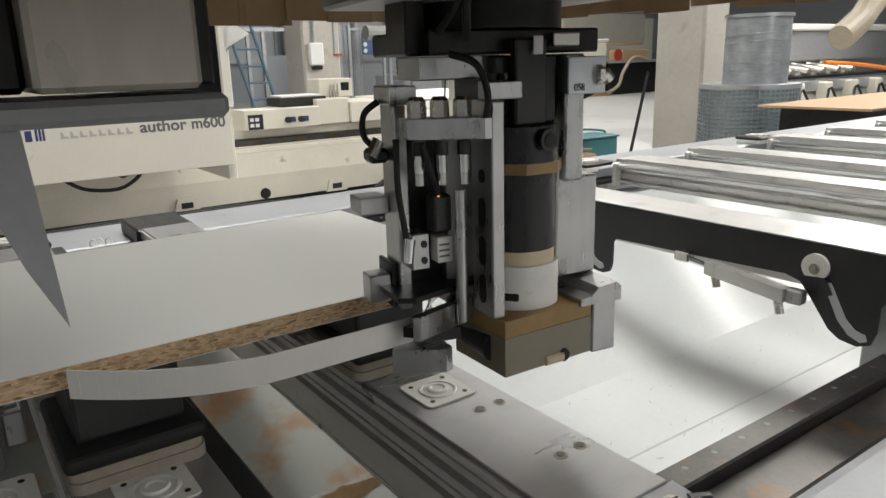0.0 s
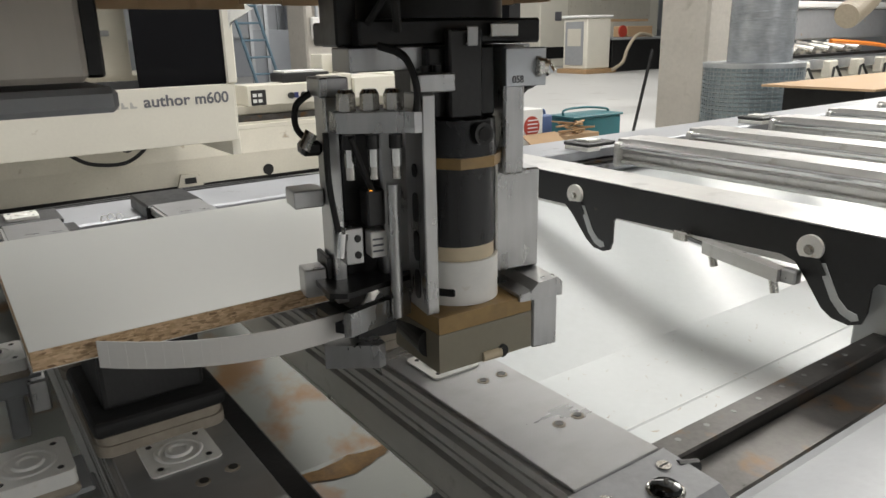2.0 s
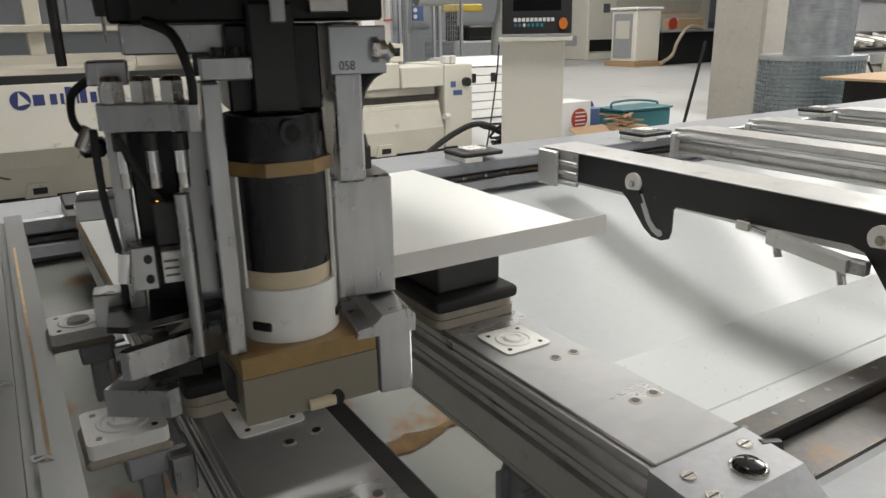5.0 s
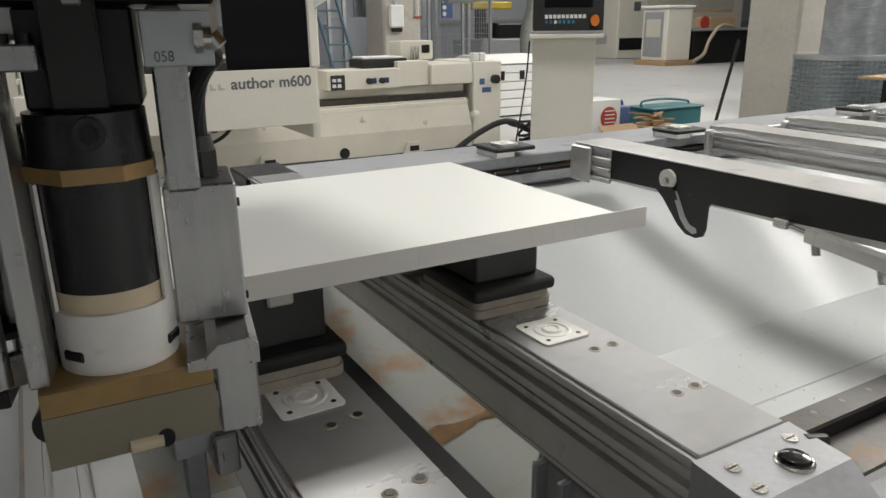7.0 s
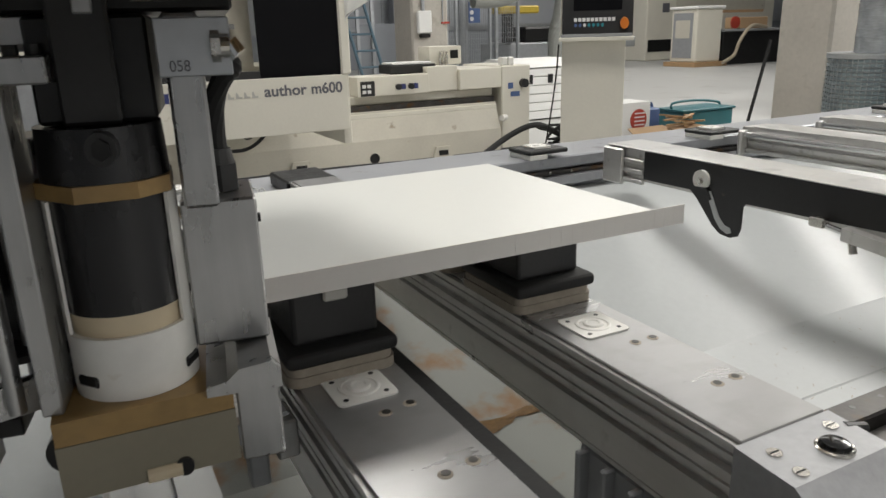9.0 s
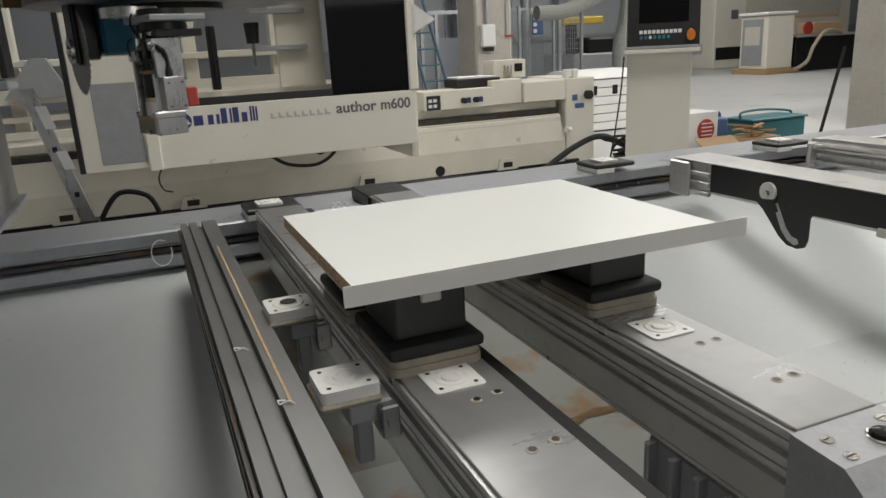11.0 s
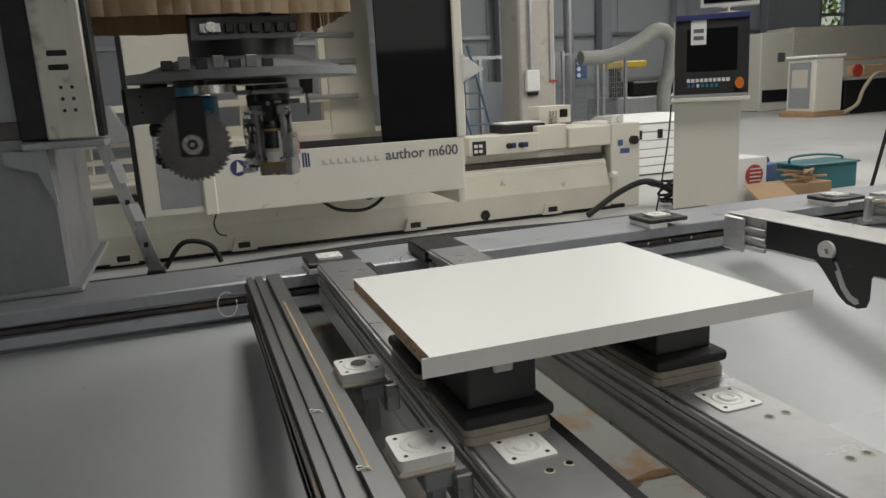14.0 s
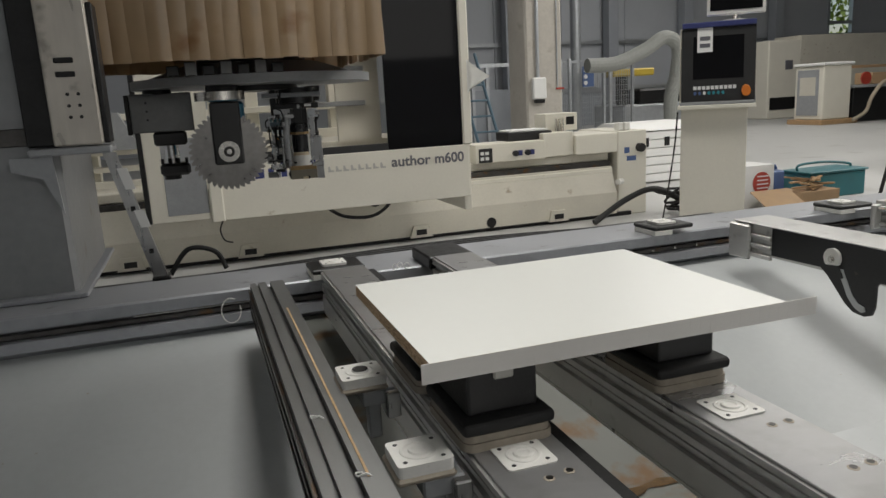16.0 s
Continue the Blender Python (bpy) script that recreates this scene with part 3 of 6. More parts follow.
def black_beam():
    b = thing("roller_beam", "aluminium beam with black side plate, white rollers and cylinder", "machine beam", at=pose(0.008, -0.022, 0.010))
    x0, top = 1.418, 0.915
    part("extrusion", prism(bmesh.new(), [(x0 + u, z) for u, z in [(0.002, 0.83), (0.002, top - 0.004), (0.115, top - 0.004), (0.115, 0.83)]], "y", 0.55, 1.77), ALU, b)
    part("top_plate", B(x0 - 0.006, x0 + 0.117, 0.55, 1.77, top - 0.0035, top, bev=0.001), TABLE_ALU, b)
    part("end_flange", B(x0 - 0.012, x0 + 0.0, 1.70, 1.78, 0.812, 0.908, bev=0.004), ALU, b)
    for z in (0.822, 0.848, 0.874):
        part("groove_lip", B(x0 - 0.008, x0 + 0.003, 1.625, 1.70, z, z + 0.012, bev=0.002), ALU, b)

    out = [(1.62, 0.911), (1.62, 0.838), (1.46, 0.840), (1.438, 0.824), (1.385, 0.768), (1.36, 0.752), (1.33, 0.749), (1.312, 0.756), (1.305, 0.775), (1.304, 0.826), (1.296, 0.836),
           (1.10, 0.840), (0.90, 0.846), (0.872, 0.838), (0.85, 0.812), (0.815, 0.765), (0.795, 0.752), (0.765, 0.748), (0.745, 0.756), (0.738, 0.778), (0.737, 0.822), (0.728, 0.834), (0.64, 0.838), (0.55, 0.838), (0.55, 0.911)]
    part("side_plate", prism(bmesh.new(), out, "x", x0 - 0.007, x0 - 0.0005), BLACK_PAINT, b, "black side plate with hanging hooks")
    for y in (1.422, 0.845):
        dee = [(y + 0.0235 * math.cos(radians(k)), 0.871 + 0.0235 * math.sin(radians(k))) for k in range(-50, 221, 15)]
        r = part("roller", prism(bmesh.new(), dee, "x", x0 - 0.015, x0 - 0.0075), WHITE_PL, b, "white plastic stop disc")
        part("washer", C((x0 - 0.0165, y, 0.868), (x0 - 0.0151, y, 0.868), 0.0095, seg=20), NICKEL, r)
        part("bolt", C((x0 - 0.021, y, 0.868), (x0 - 0.0165, y, 0.868), 0.006, seg=6), NICKEL, r)
        slot = [(y - 0.015, 0.845), (y - 0.028, 0.848), (y - 0.058, 0.792), (y - 0.075, 0.776), (y - 0.092, 0.772), (y - 0.096, 0.762), (y - 0.085, 0.757), (y - 0.065, 0.765), (y - 0.045, 0.786)]
        part("slot", prism(bmesh.new(), slot, "x", x0 - 0.0095, x0 - 0.0072), TRAY, b, "pale curved slot through the plate")
        part("link", prism(bmesh.new(), [(y - 0.006, 0.855), (y - 0.016, 0.858), (y - 0.033, 0.828), (y - 0.025, 0.824)], "x", x0 - 0.0125, x0 - 0.0098), BLACK, b)
    cy = part("pneumatic_cylinder", prism(bmesh.new(), [(1.045, 0.842), (1.045, 0.818), (0.885, 0.800), (0.885, 0.825)], "x", x0 - 0.038, x0 - 0.012), ALU, b, "aluminium pneumatic cylinder")
    part("rod", C((x0 - 0.025, 1.115, 0.840), (x0 - 0.025, 1.04, 0.830), 0.006, seg=12), CHROME, cy)
    part("clevis", B(x0 - 0.035, x0 - 0.012, 1.085, 1.12, 0.830, 0.850, bev=0.003), NICKEL, cy)
    for y, z in ((1.03, 0.808), (0.90, 0.790)):
        part("port", C((x0 - 0.025, y, z + 0.012), (x0 - 0.027, y - 0.008, z - 0.014), 0.008, seg=12), NICKEL, cy)
    part("end_bracket", B(x0 - 0.03, x0 - 0.0075, 0.855, 0.886, 0.800, 0.826, bev=0.003), ALU_UP, cy)
    part("leg", B(x0 + 0.02, x0 + 0.09, 0.70, 0.77, 0.562, 0.831, bev=0.004), TRAY, b)
    part("hose", tubem(bmesh.new(), [(x0 + 0.01, 0.69, 0.76), (x0 - 0.01, 0.665, 0.80), (x0 + 0.01, 0.64, 0.84)], 0.006), BLACK, b)


def table_beam(x, top, grp="aluminium table beams"):
    b = thing("table_beam", "shiny aluminium table beam with side grooves", "machine beam", group=grp, at=pose(x, 0, 0))
    w = 0.054
    prof = grooved(w, top - 0.085, top - 0.004, [(top - 0.075, top - 0.06, 0.008), (top - 0.048, top - 0.03, 0.01)])
    part("extrusion", prism(bmesh.new(), prof, "y", 0.55, 1.79), ALU, b)
    part("top_plate", B(-w - 0.002, w + 0.002, 0.55, 1.75, top - 0.0035, top, bev=0.001), TABLE_ALU, b)
    part("slide_tube", C((-w - 0.016, 0.56, top - 0.026), (-w - 0.016, 1.78, top - 0.026), 0.010, seg=14), CHROME, b)
    part("side_lip", B(-w - 0.012, -w - 0.0005, 0.56, 1.78, top - 0.080, top - 0.070, bev=0.002), ALU, b)
    part("end_flange", B(-w - 0.035, -w - 0.001, 1.765, 1.78, top - 0.09, top - 0.012, bev=0.004), ALU, b)
    part("stop_clip", B(-w - 0.03, -w, 0.86, 0.90, top - 0.075, top - 0.05, bev=0.004), BLACK, b)
    return b


# ---- workpiece ----
PX0, PX1, PY0, PY1, PZ0, PZ1 = 0.215, 0.685, 0.786, 1.161, 1.0155, 1.0330


def workpiece():
    p = thing("furniture_panel", "white melamine chipboard panel with raw brown edges", "panel")
    part("core", B(PX0 + 0.0004, PX1 - 0.0004, PY0 + 0.0004, PY1 - 0.0004, PZ0 + 0.0006, PZ1 - 0.0006), CHIP, p, "raw brown chipboard core")
    part("face", B(PX0, PX1, PY0, PY1, PZ1 - 0.0006, PZ1), LAMINATE, p, "glossy white melamine face")
    part("face", B(PX0, PX1, PY0, PY1, PZ0, PZ0 + 0.0006), LAMINATE, p)


# ---- edge banding unit; local origin at its lower front corner ----
def hexm(bm, p, q, r):
    return cylm(bm, p, q, r, seg=6)


def banding_unit():
    u = thing("edge_banding_unit", "edge banding unit with black motor, white collar and steel plates", "edge bander")
    # glue shoe and case
    base = [(-0.004, -0.0115), (0.107, 0.0035), (0.096, 0.088), (-0.015, 0.073)]
    sh = part("shoe", prism(bmesh.new(), base, "z", 0.0005, 0.0345), OLIVE, u, "olive coated shoe")
    part("spring", C((0.046, -0.0035, 0.004), (0.068, -0.001, 0.004), 0.0048, seg=12), CREAM, sh)
    part("shoe_slot", C((0.070, 0.0, 0.005), (0.070, -0.0035, 0.005), 0.006, seg=14), DARK_STEEL, sh)
    part("side_roller", C((-0.004, 0.012, 0.02), (-0.004, 0.075, 0.02), 0.012, seg=20), DARK_STEEL, sh)
    part("deck", prism(bmesh.new(), [(-0.0035, -0.011), (0.1065, 0.004), (0.0955, 0.0875), (-0.0145, 0.0725)], "z", 0.0348, 0.0495), OCHRE, u, "ochre laminate deck")
    part("side_block", B(0.1085, 0.138, 0.003, 0.098, -0.002, 0.046, bev=0.0015), ALU_UP, u)
    fl = [(0.090, 0.0465), (0.090, 0.0525), (0.104, 0.055), (0.112, 0.0615), (0.134, 0.064), (0.140, 0.059), (0.140, 0.0465)]
    part("flange", prism(bmesh.new(), fl, "y", -0.002, 0.095), ALU_UP, u)
    part("column", B(0.0865, 0.137, 0.040, 0.11, 0.0645, 0.156, bev=0.0015), ALU_UP, u)
    for y, z in ((0.055, 0.075), (0.10, 0.075), (0.055, 0.14), (0.10, 0.14)):
        part("screw", C((0.1375, y, z), (0.1395, y, z), 0.003, seg=10), DARK_STEEL, u)
    part("red_guard", B(0.100, 0.130, 0.1115, 0.150, 0.07, 0.125, bev=0.004), RED, u, "red plastic guard")
    # motor with white collar
    cx, cy = 0.0445, 0.046
    bm = C((cx, cy, 0.0497), (cx, cy, 0.088), 0.0408, seg=48)
    col = part("collar", bm, WHITE_PL, u, "white plastic collar")
    for a in (-132, -22):
        ca, sa = math.cos(radians(a)), math.sin(radians(a))
        bm = bmesh.new()
        boxm(bm, -0.009, 0.009, -0.0015, 0.0015, -0.0035, 0.0035, bev=0.0014)
        bmesh.ops.transform(bm, matrix=pose(cx + ca * 0.0405, cy + sa * 0.0405, 0.0615, 0, 0, a + 90), verts=bm.verts)
        part("slot", bm, DARK_STEEL, col)
    # white side straps up to the ring
    for a0, a1 in ((-200, -150), (-28, 20)):
        prof = []
        for k in range(7):
            a = radians(a0 + (a1 - a0) * k / 6)
            prof.append((cx + 0.0408 * math.cos(a), cy + 0.0408 * math.sin(a)))
        for k in range(7):
            a = radians(a1 + (a0 - a1) * k / 6)
            prof.append((cx + 0.0385 * math.cos(a), cy + 0.0385 * math.sin(a)))
        part("strap", prism(bmesh.new(), prof, "z", 0.0875, 0.1655), WHITE_PL, u)
    part("ring", C((cx, cy, 0.086), (cx, cy, 0.1015), 0.0368, seg=48), CREAM, u, "cream ring")
    part("motor", C((cx, cy, 0.1005), (cx, cy, 0.166), 0.0378, seg=48), CYL, u, "black motor sleeve")
    hexp = [(cx + 0.0435 * math.cos(radians(a)), cy + 0.0435 * math.sin(radians(a))) for a in (-165, -110, -60, -25, 25, 60, 120, 165)]
    part("clamp_plate", prism(bmesh.new(), hexp, "z", 0.1665, 0.1755), OCHRE, u, "ochre clamp plate")
    part("motor_head", C((cx, cy, 0.1756), (cx, cy, 0.205), 0.0395, 0.038, seg=48), CYL, u)
    part("head_screw", C((0.050, -0.002, 0.195), (0.0505, 0.009, 0.195), 0.009, seg=20), BLACK, u)
    part("head_screw", C((0.050, -0.004, 0.195), (0.0505, -0.002, 0.195), 0.006, seg=6), DARK_STEEL, u)
    part("head_block", B(0.012, 0.082, 0.035, 0.12, 0.2055, 0.262, bev=0.002), DARK_STEEL, u)
    part("head_column", B(0.028, 0.062, 0.022, 0.034, 0.2055, 0.275, bev=0.002), BLACK, u)
    part("small_plate", B(0.044, 0.055, 0.017, 0.0215, 0.262, 0.277, bev=0.001), ALU_UP, u)
    part("head_flange", B(-0.05, 0.135, 0.04, 0.19, 0.263, 0.283, bev=0.002), DARK_STEEL, u)
    part("back_spine", B(0.090, 0.113, 0.031, 0.12, 0.1535, 0.262, bev=0.002), ALU_UP, u)
    num = part("number_plate", B(0.0865, 0.1310, 0.022, 0.0305, 0.2285, 0.2595, bev=0.0008), GALV, u, "stamped aluminium plate")
    words("stamped_number", "058", 0.0085, pose(0.0930, 0.0215, 0.2315) @ FRONT, GREY_INK, num, 0.0003)
    # right hand hose and fittings
    part("elbow", C((0.1187, 0.022, 0.244), (0.130, 0.022, 0.244), 0.0065, seg=16), NICKEL, u)
    part("elbow_nut", hexm(bmesh.new(), (0.119, 0.022, 0.244), (0.1245, 0.022, 0.244), 0.0085), NICKEL, u)
    part("elbow_tip", C((0.130, 0.022, 0.2455), (0.135, 0.021, 0.239), 0.0055, seg=14), CHROME, u)
    part("gland", hexm(bmesh.new(), (0.116, 0.07, 0.1572), (0.116, 0.07, 0.174), 0.0125), BLACK, u)
    part("gland_nut", C((0.116, 0.07, 0.174), (0.116, 0.07, 0.183), 0.0105, 0.0085, seg=20), BLACK, u)
    part("hose", tubem(bmesh.new(), [(0.116, 0.07, 0.18), (0.116, 0.069, 0.200), (0.119, 0.064, 0.216), (0.126, 0.055, 0.228), (0.131, 0.045, 0.233), (0.122, 0.04, 0.238), (0.106, 0.04, 0.238)], 0.0068), RUBBER, u)
    # slotted plate
    sl = part("slotted_plate", B(-0.010, 0.003, 0.0, 0.042, 0.0497, 0.228, bev=0.0012), ALU_UP, u, "milled plate with oval slots")
    for z0, z1 in ((0.06, 0.085), (0.093, 0.118), (0.126, 0.15)):
        bm = boxm(bmesh.new(), -0.0112, -0.0098, 0.014, 0.026, z0, z1)
        es = [e for e in bm.edges if abs(e.verts[0].co.x - e.verts[1].co.x) > 0.001]
        bmesh.ops.bevel(bm, geom=es, offset=0.0055, segments=5, affect="EDGES", profile=0.5)
        part("oval_slot", bm, DARK_STEEL, sl)
    part("plate_hole", C((-0.0112, 0.02, 0.168), (-0.0098, 0.02, 0.168), 0.0055, seg=20), DARK_STEEL, sl)
    part("cross_block", B(-0.008, 0.027, 0.008, 0.03, 0.2285, 0.2425, bev=0.001), ALU_UP, u)
    part("cross_plate", B(-0.058, 0.034, 0.048, 0.10, 0.244, 0.2625, bev=0.001), ALU_UP, u)
    for k in range(2):
        part("bolt", C((0.006 + k * 0.012, 0.028, 0.2425), (0.006 + k * 0.012, 0.028, 0.248), 0.0045, seg=14), BLACK, u)
    part("rod", C((-0.030, 0.026, 0.045), (-0.030, 0.026, 0.158), 0.0058, seg=24), ALU_UP, u)
    # left hand plate and manifold
    part("side_rail", B(-0.078, -0.066, 0.064, 0.10, 0.052, 0.225, bev=0.001), ALU_UP, u)
    part("rail_head", B(-0.084, -0.056, 0.060, 0.10, 0.2255, 0.2405, bev=0.001), ALU_UP, u)
    man = part("manifold", prism(bmesh.new(), [(-0.079, 0.030), (-0.072, 0.022), (-0.026, 0.004), (-0.020, -0.006), (-0.013, -0.006), (-0.013, 0.04), (-0.079, 0.050)], "z", 0.2005, 0.216), ALU_UP, u, "aluminium air manifold")
    for x, y in ((-0.067, 0.036), (-0.0475, 0.029), (-0.028, 0.022)):
        f = part("fitting", C((x, y, 0.2162), (x, y, 0.2240), 0.0088, seg=6), NICKEL, man)
        part("fitting_neck", C((x, y, 0.2240), (x, y, 0.2240), 0.0068, seg=20), NICKEL, f)
        part("fitting_nut", C((x, y, 0.2240), (x, y, 0.2295), 0.0086, seg=6), NICKEL, f)
        part("fitting_cap", C((x, y, 0.2295), (x, y, 0.2325), 0.0080, 0.0060, seg=20), NICKEL, f)
        part("plug_collar", C((x + 0.001, y, 0.187), (x + 0.001, y, 0.1978), 0.0062, seg=18), BLACK, man)
        g = part("plug", C((x + 0.001, y, 0.173), (x + 0.001, y, 0.187), 0.0047, seg=18), CHROME, man)
        part("plug_end", C((x + 0.001, y, 0.163), (x + 0.001, y, 0.173), 0.0042, seg=14), NICKEL, g)
    part("inner_block", B(-0.064, -0.030, 0.075, 0.11, 0.06, 0.197, bev=0.002), DARK_STEEL, u)
    part("inner_panel", B(-0.029, 0.002, 0.06, 0.11, 0.05, 0.197, bev=0.002), ALU_UP, u)
    part("valve_plate", B(-0.072, -0.054, 0.046, 0.074, 0.090, 0.121, bev=0.001), ALU_UP, u)
    for z in (0.098, 0.112):
        part("screw", C((-0.060, 0.0445, z), (-0.060, 0.0462, z), 0.0032, seg=12), DARK_STEEL, u)
    part("air_plug", C((-0.078, 0.042, 0.099), (-0.075, 0.042, 0.119), 0.0048, seg=14), CHROME, u)
    tg = part("sensor_tag", B(-0.050, -0.034, 0.036, 0.054, 0.096, 0.118, bev=0.001), WHITE_PL, u, "white printed sensor tag")
    for k in range(3):
        part("print_bar", B(-0.0485, -0.038, 0.0352, 0.0359, 0.101 + k * 0.005, 0.1025 + k * 0.005), GREY_INK, tg)
    se = part("sensor", B(-0.052, -0.034, 0.036, 0.058, 0.122, 0.153, bev=0.002), BLACK, u)
    led = mat("orange_led", (1.0, 0.35, 0.04), 0.4, 0.0, 0.0, bump=0, emit=2.5)
    part("led", C((-0.047, 0.037, 0.1525), (-0.047, 0.037, 0.1548), 0.0018, seg=10), led, se)
    part("cable", tubem(bmesh.new(), [(-0.044, 0.04, 0.15), (-0.056, 0.03, 0.17), (-0.068, 0.025, 0.197)], 0.0028, 8), RUBBER, u)
    part("cable", tubem(bmesh.new(), [(-0.084, 0.046, 0.20), (-0.084, 0.046, 0.16), (-0.079, 0.043, 0.12)], 0.003, 8), RUBBER, u)
    part("cable", tubem(bmesh.new(), [(-0.016, 0.0, 0.2135), (-0.016, -0.004, 0.234), (-0.024, 0.002, 0.256), (-0.040, 0.02, 0.264)], 0.0032, 8), RUBBER, u)
    part("cable", tubem(bmesh.new(), [(-0.085, 0.085, 0.228), (-0.098, 0.09, 0.218), (-0.099, 0.09, 0.20), (-0.086, 0.09, 0.188)], 0.003, 8), RUBBER, u)
    part("cable_clamp", B(-0.098, -0.0785, 0.078, 0.1, 0.178, 0.190, bev=0.003), DARK_STEEL, u)
    part("connector", C((-0.096, 0.08, 0.184), (-0.088, 0.08, 0.197), 0.006, seg=14), NICKEL, u)
    part("counter_block", B(-0.108, -0.0785, 0.085, 0.118, 0.134, 0.149, bev=0.001), ALU_UP, u)
    # strip feed
    part("pressure_block", B(-0.106, -0.084, 0.075, 0.098, 0.058, 0.083, bev=0.0012), ALU_UP, u)
    part("pressure_pad", B(-0.0835, -0.0785, 0.072, 0.11, 0.052, 0.092, bev=0.001), BLACK, u)
    g1 = prism(bmesh.new(), [(-0.092, 0.028), (-0.086, 0.022), (0.0, 0.058), (0.0, 0.072)], "z", 0.040, 0.0488)
    part("feed_guide", g1, DARK_STEEL, u, "dark steel feed guide")
    g2 = prism(bmesh.new(), [(-0.088, 0.0135), (-0.082, 0.010), (0.004, 0.047), (0.0, 0.0565), (-0.085, 0.0195)], "z", 0.040, 0.060)
    part("feed_jaw", g2, ALU_UP, u)
    part("feed_plate", prism(bmesh.new(), [(-0.095, 0.03), (-0.08, 0.022), (0.002, 0.05), (0.002, 0.10), (-0.095, 0.10)], "z", 0.069, 0.0735), DARK_STEEL, u)
    part("foot", prism(bmesh.new(), [(-0.104, 0.028), (-0.058, 0.006), (-0.050, 0.010), (-0.050, 0.05), (-0.09, 0.05)], "z", 0.010, 0.030), ALU_UP, u)
    part("foot_stem", B(-0.07, -0.03, 0.03, 0.07, 0.028, 0.0398, bev=0.001), DARK_STEEL, u)
    # carrier above
    part("carrier_post", B(-0.065, -0.045, 0.06, 0.11, 0.263, 0.34, bev=0.002), DARK_STEEL, u)
    part("carrier_body", C((0.04, 0.1, 0.2835), (0.04, 0.1, 0.34), 0.075, seg=40), DARK_STEEL, u)
    part("carrier_plate", B(-0.10, 0.15, 0.02, 0.20, 0.305, 0.322, bev=0.003), GREY_CAST, u)
    part("cable", tubem(bmesh.new(), [(-0.02, 0.025, 0.33), (-0.024, 0.018, 0.30), (-0.018, 0.03, 0.275)], 0.004, 8), RUBBER, u)
    part("cable", tubem(bmesh.new(), [(-0.035, 0.03, 0.33), (-0.03, 0.02, 0.305), (-0.042, 0.04, 0.28)], 0.003, 8), RUBBER, u)
    part("valve", B(0.075, 0.105, 0.03, 0.039, 0.268, 0.279, bev=0.001), NICKEL, u)
    for o in u.children_recursive:
        o.data.transform(Matrix.Diagonal((0.87, 0.87, 1, 1)) @ o.matrix_basis)
        o.matrix_basis = Matrix.Identity(4)
    return u


def saw_unit():
    s = thing("saw_unit", "circular saw unit with toothed steel blade and blue housing", "saw")
    n, r = 40, 0.135
    pts = []
    for k in range(n):
        a = 2 * math.pi * k / n
        pts += [(r * math.cos(a), r * math.sin(a)), ((r - 0.014) * math.cos(a + 0.03), (r - 0.014) * math.sin(a + 0.03)), ((r - 0.004) * math.cos(a + 0.09), (r - 0.004) * math.sin(a + 0.09))]
    bl = part("blade", prism(bmesh.new(), pts, "y", -0.0015, 0.0015), BLADE, s, "grey toothed saw blade")
    part("hub", C((0, -0.026, 0), (0, -0.0165, 0), 0.036, 0.038, seg=32), NICKEL, bl)
    part("hub_recess", C((0, -0.0268, 0), (0, -0.0255, 0), 0.018, seg=24), DARK_STEEL, bl)
    part("hub_bolt", C((0, -0.032, 0), (0, -0.0265, 0), 0.010, seg=6), NICKEL, bl)
    part("arm", B(-0.028, 0.028, 0.002, 0.06, -0.03, 0.20, bev=0.006), DARK_STEEL, s)
    part("arm_front", B(-0.050, 0.050, -0.016, -0.0017, -0.045, 0.17, bev=0.006), BLACK, s)
    part("motor", B(-0.04, 0.07, 0.061, 0.16, -0.02, 0.17, bev=0.01), BLUE_TOOL, s, "blue-green enamel motor")
    part("band", C((0, 0.03, 0.171), (0, 0.03, 0.20), 0.05, seg=30), BLUE_TOOL, s)
    part("mount", C((0, 0.03, 0.20), (0, 0.03, 0.2245), 0.055, seg=30), DARK_STEEL, s)
    return s


def trim_unit():
    s = thing("trimming_unit", "dark trimming unit with chrome spindle", "trimmer")
    bd = part("body", B(-0.095, 0.115, -0.05, 0.05, 0.085, 0.222, bev=0.004), STOP_ALU, s, "milled grey gear housing")
    part("body_side", B(-0.112, -0.0955, -0.045, 0.045, 0.080, 0.220, bev=0.003), DARK_STEEL, s)
    for z in (0.13, 0.16, 0.19):
        part("screw", C((-0.04, -0.0515, z), (-0.04, -0.0495, z), 0.004, seg=10), DARK_STEEL, bd)
    part("spindle", C((0.025, 0, -0.03), (0.025, 0, 0.035), 0.026, seg=24), CHROME, s)
    part("upper_clamp", B(-0.03, 0.085, -0.04, 0.04, 0.035, 0.0845, bev=0.008), BLACK, s)
    part("lower_clamp", B(-0.02, 0.085, -0.045, 0.04, -0.075, -0.03, bev=0.010), BLACK, s)
    for k in range(4):
        part("clamp_screw", C((-0.01 + k * 0.028, -0.03, -0.03), (-0.01 + k * 0.028, -0.03, -0.012), 0.006, seg=10), DARK_STEEL, s)
    part("cutter", C((0.02, 0, -0.09), (0.02, 0, -0.07), 0.03, seg=20), DARK_STEEL, s)
    part("mount", C((0, 0, 0.20), (0, 0, 0.2345), 0.05, seg=30), DARK_STEEL, s)
    return s


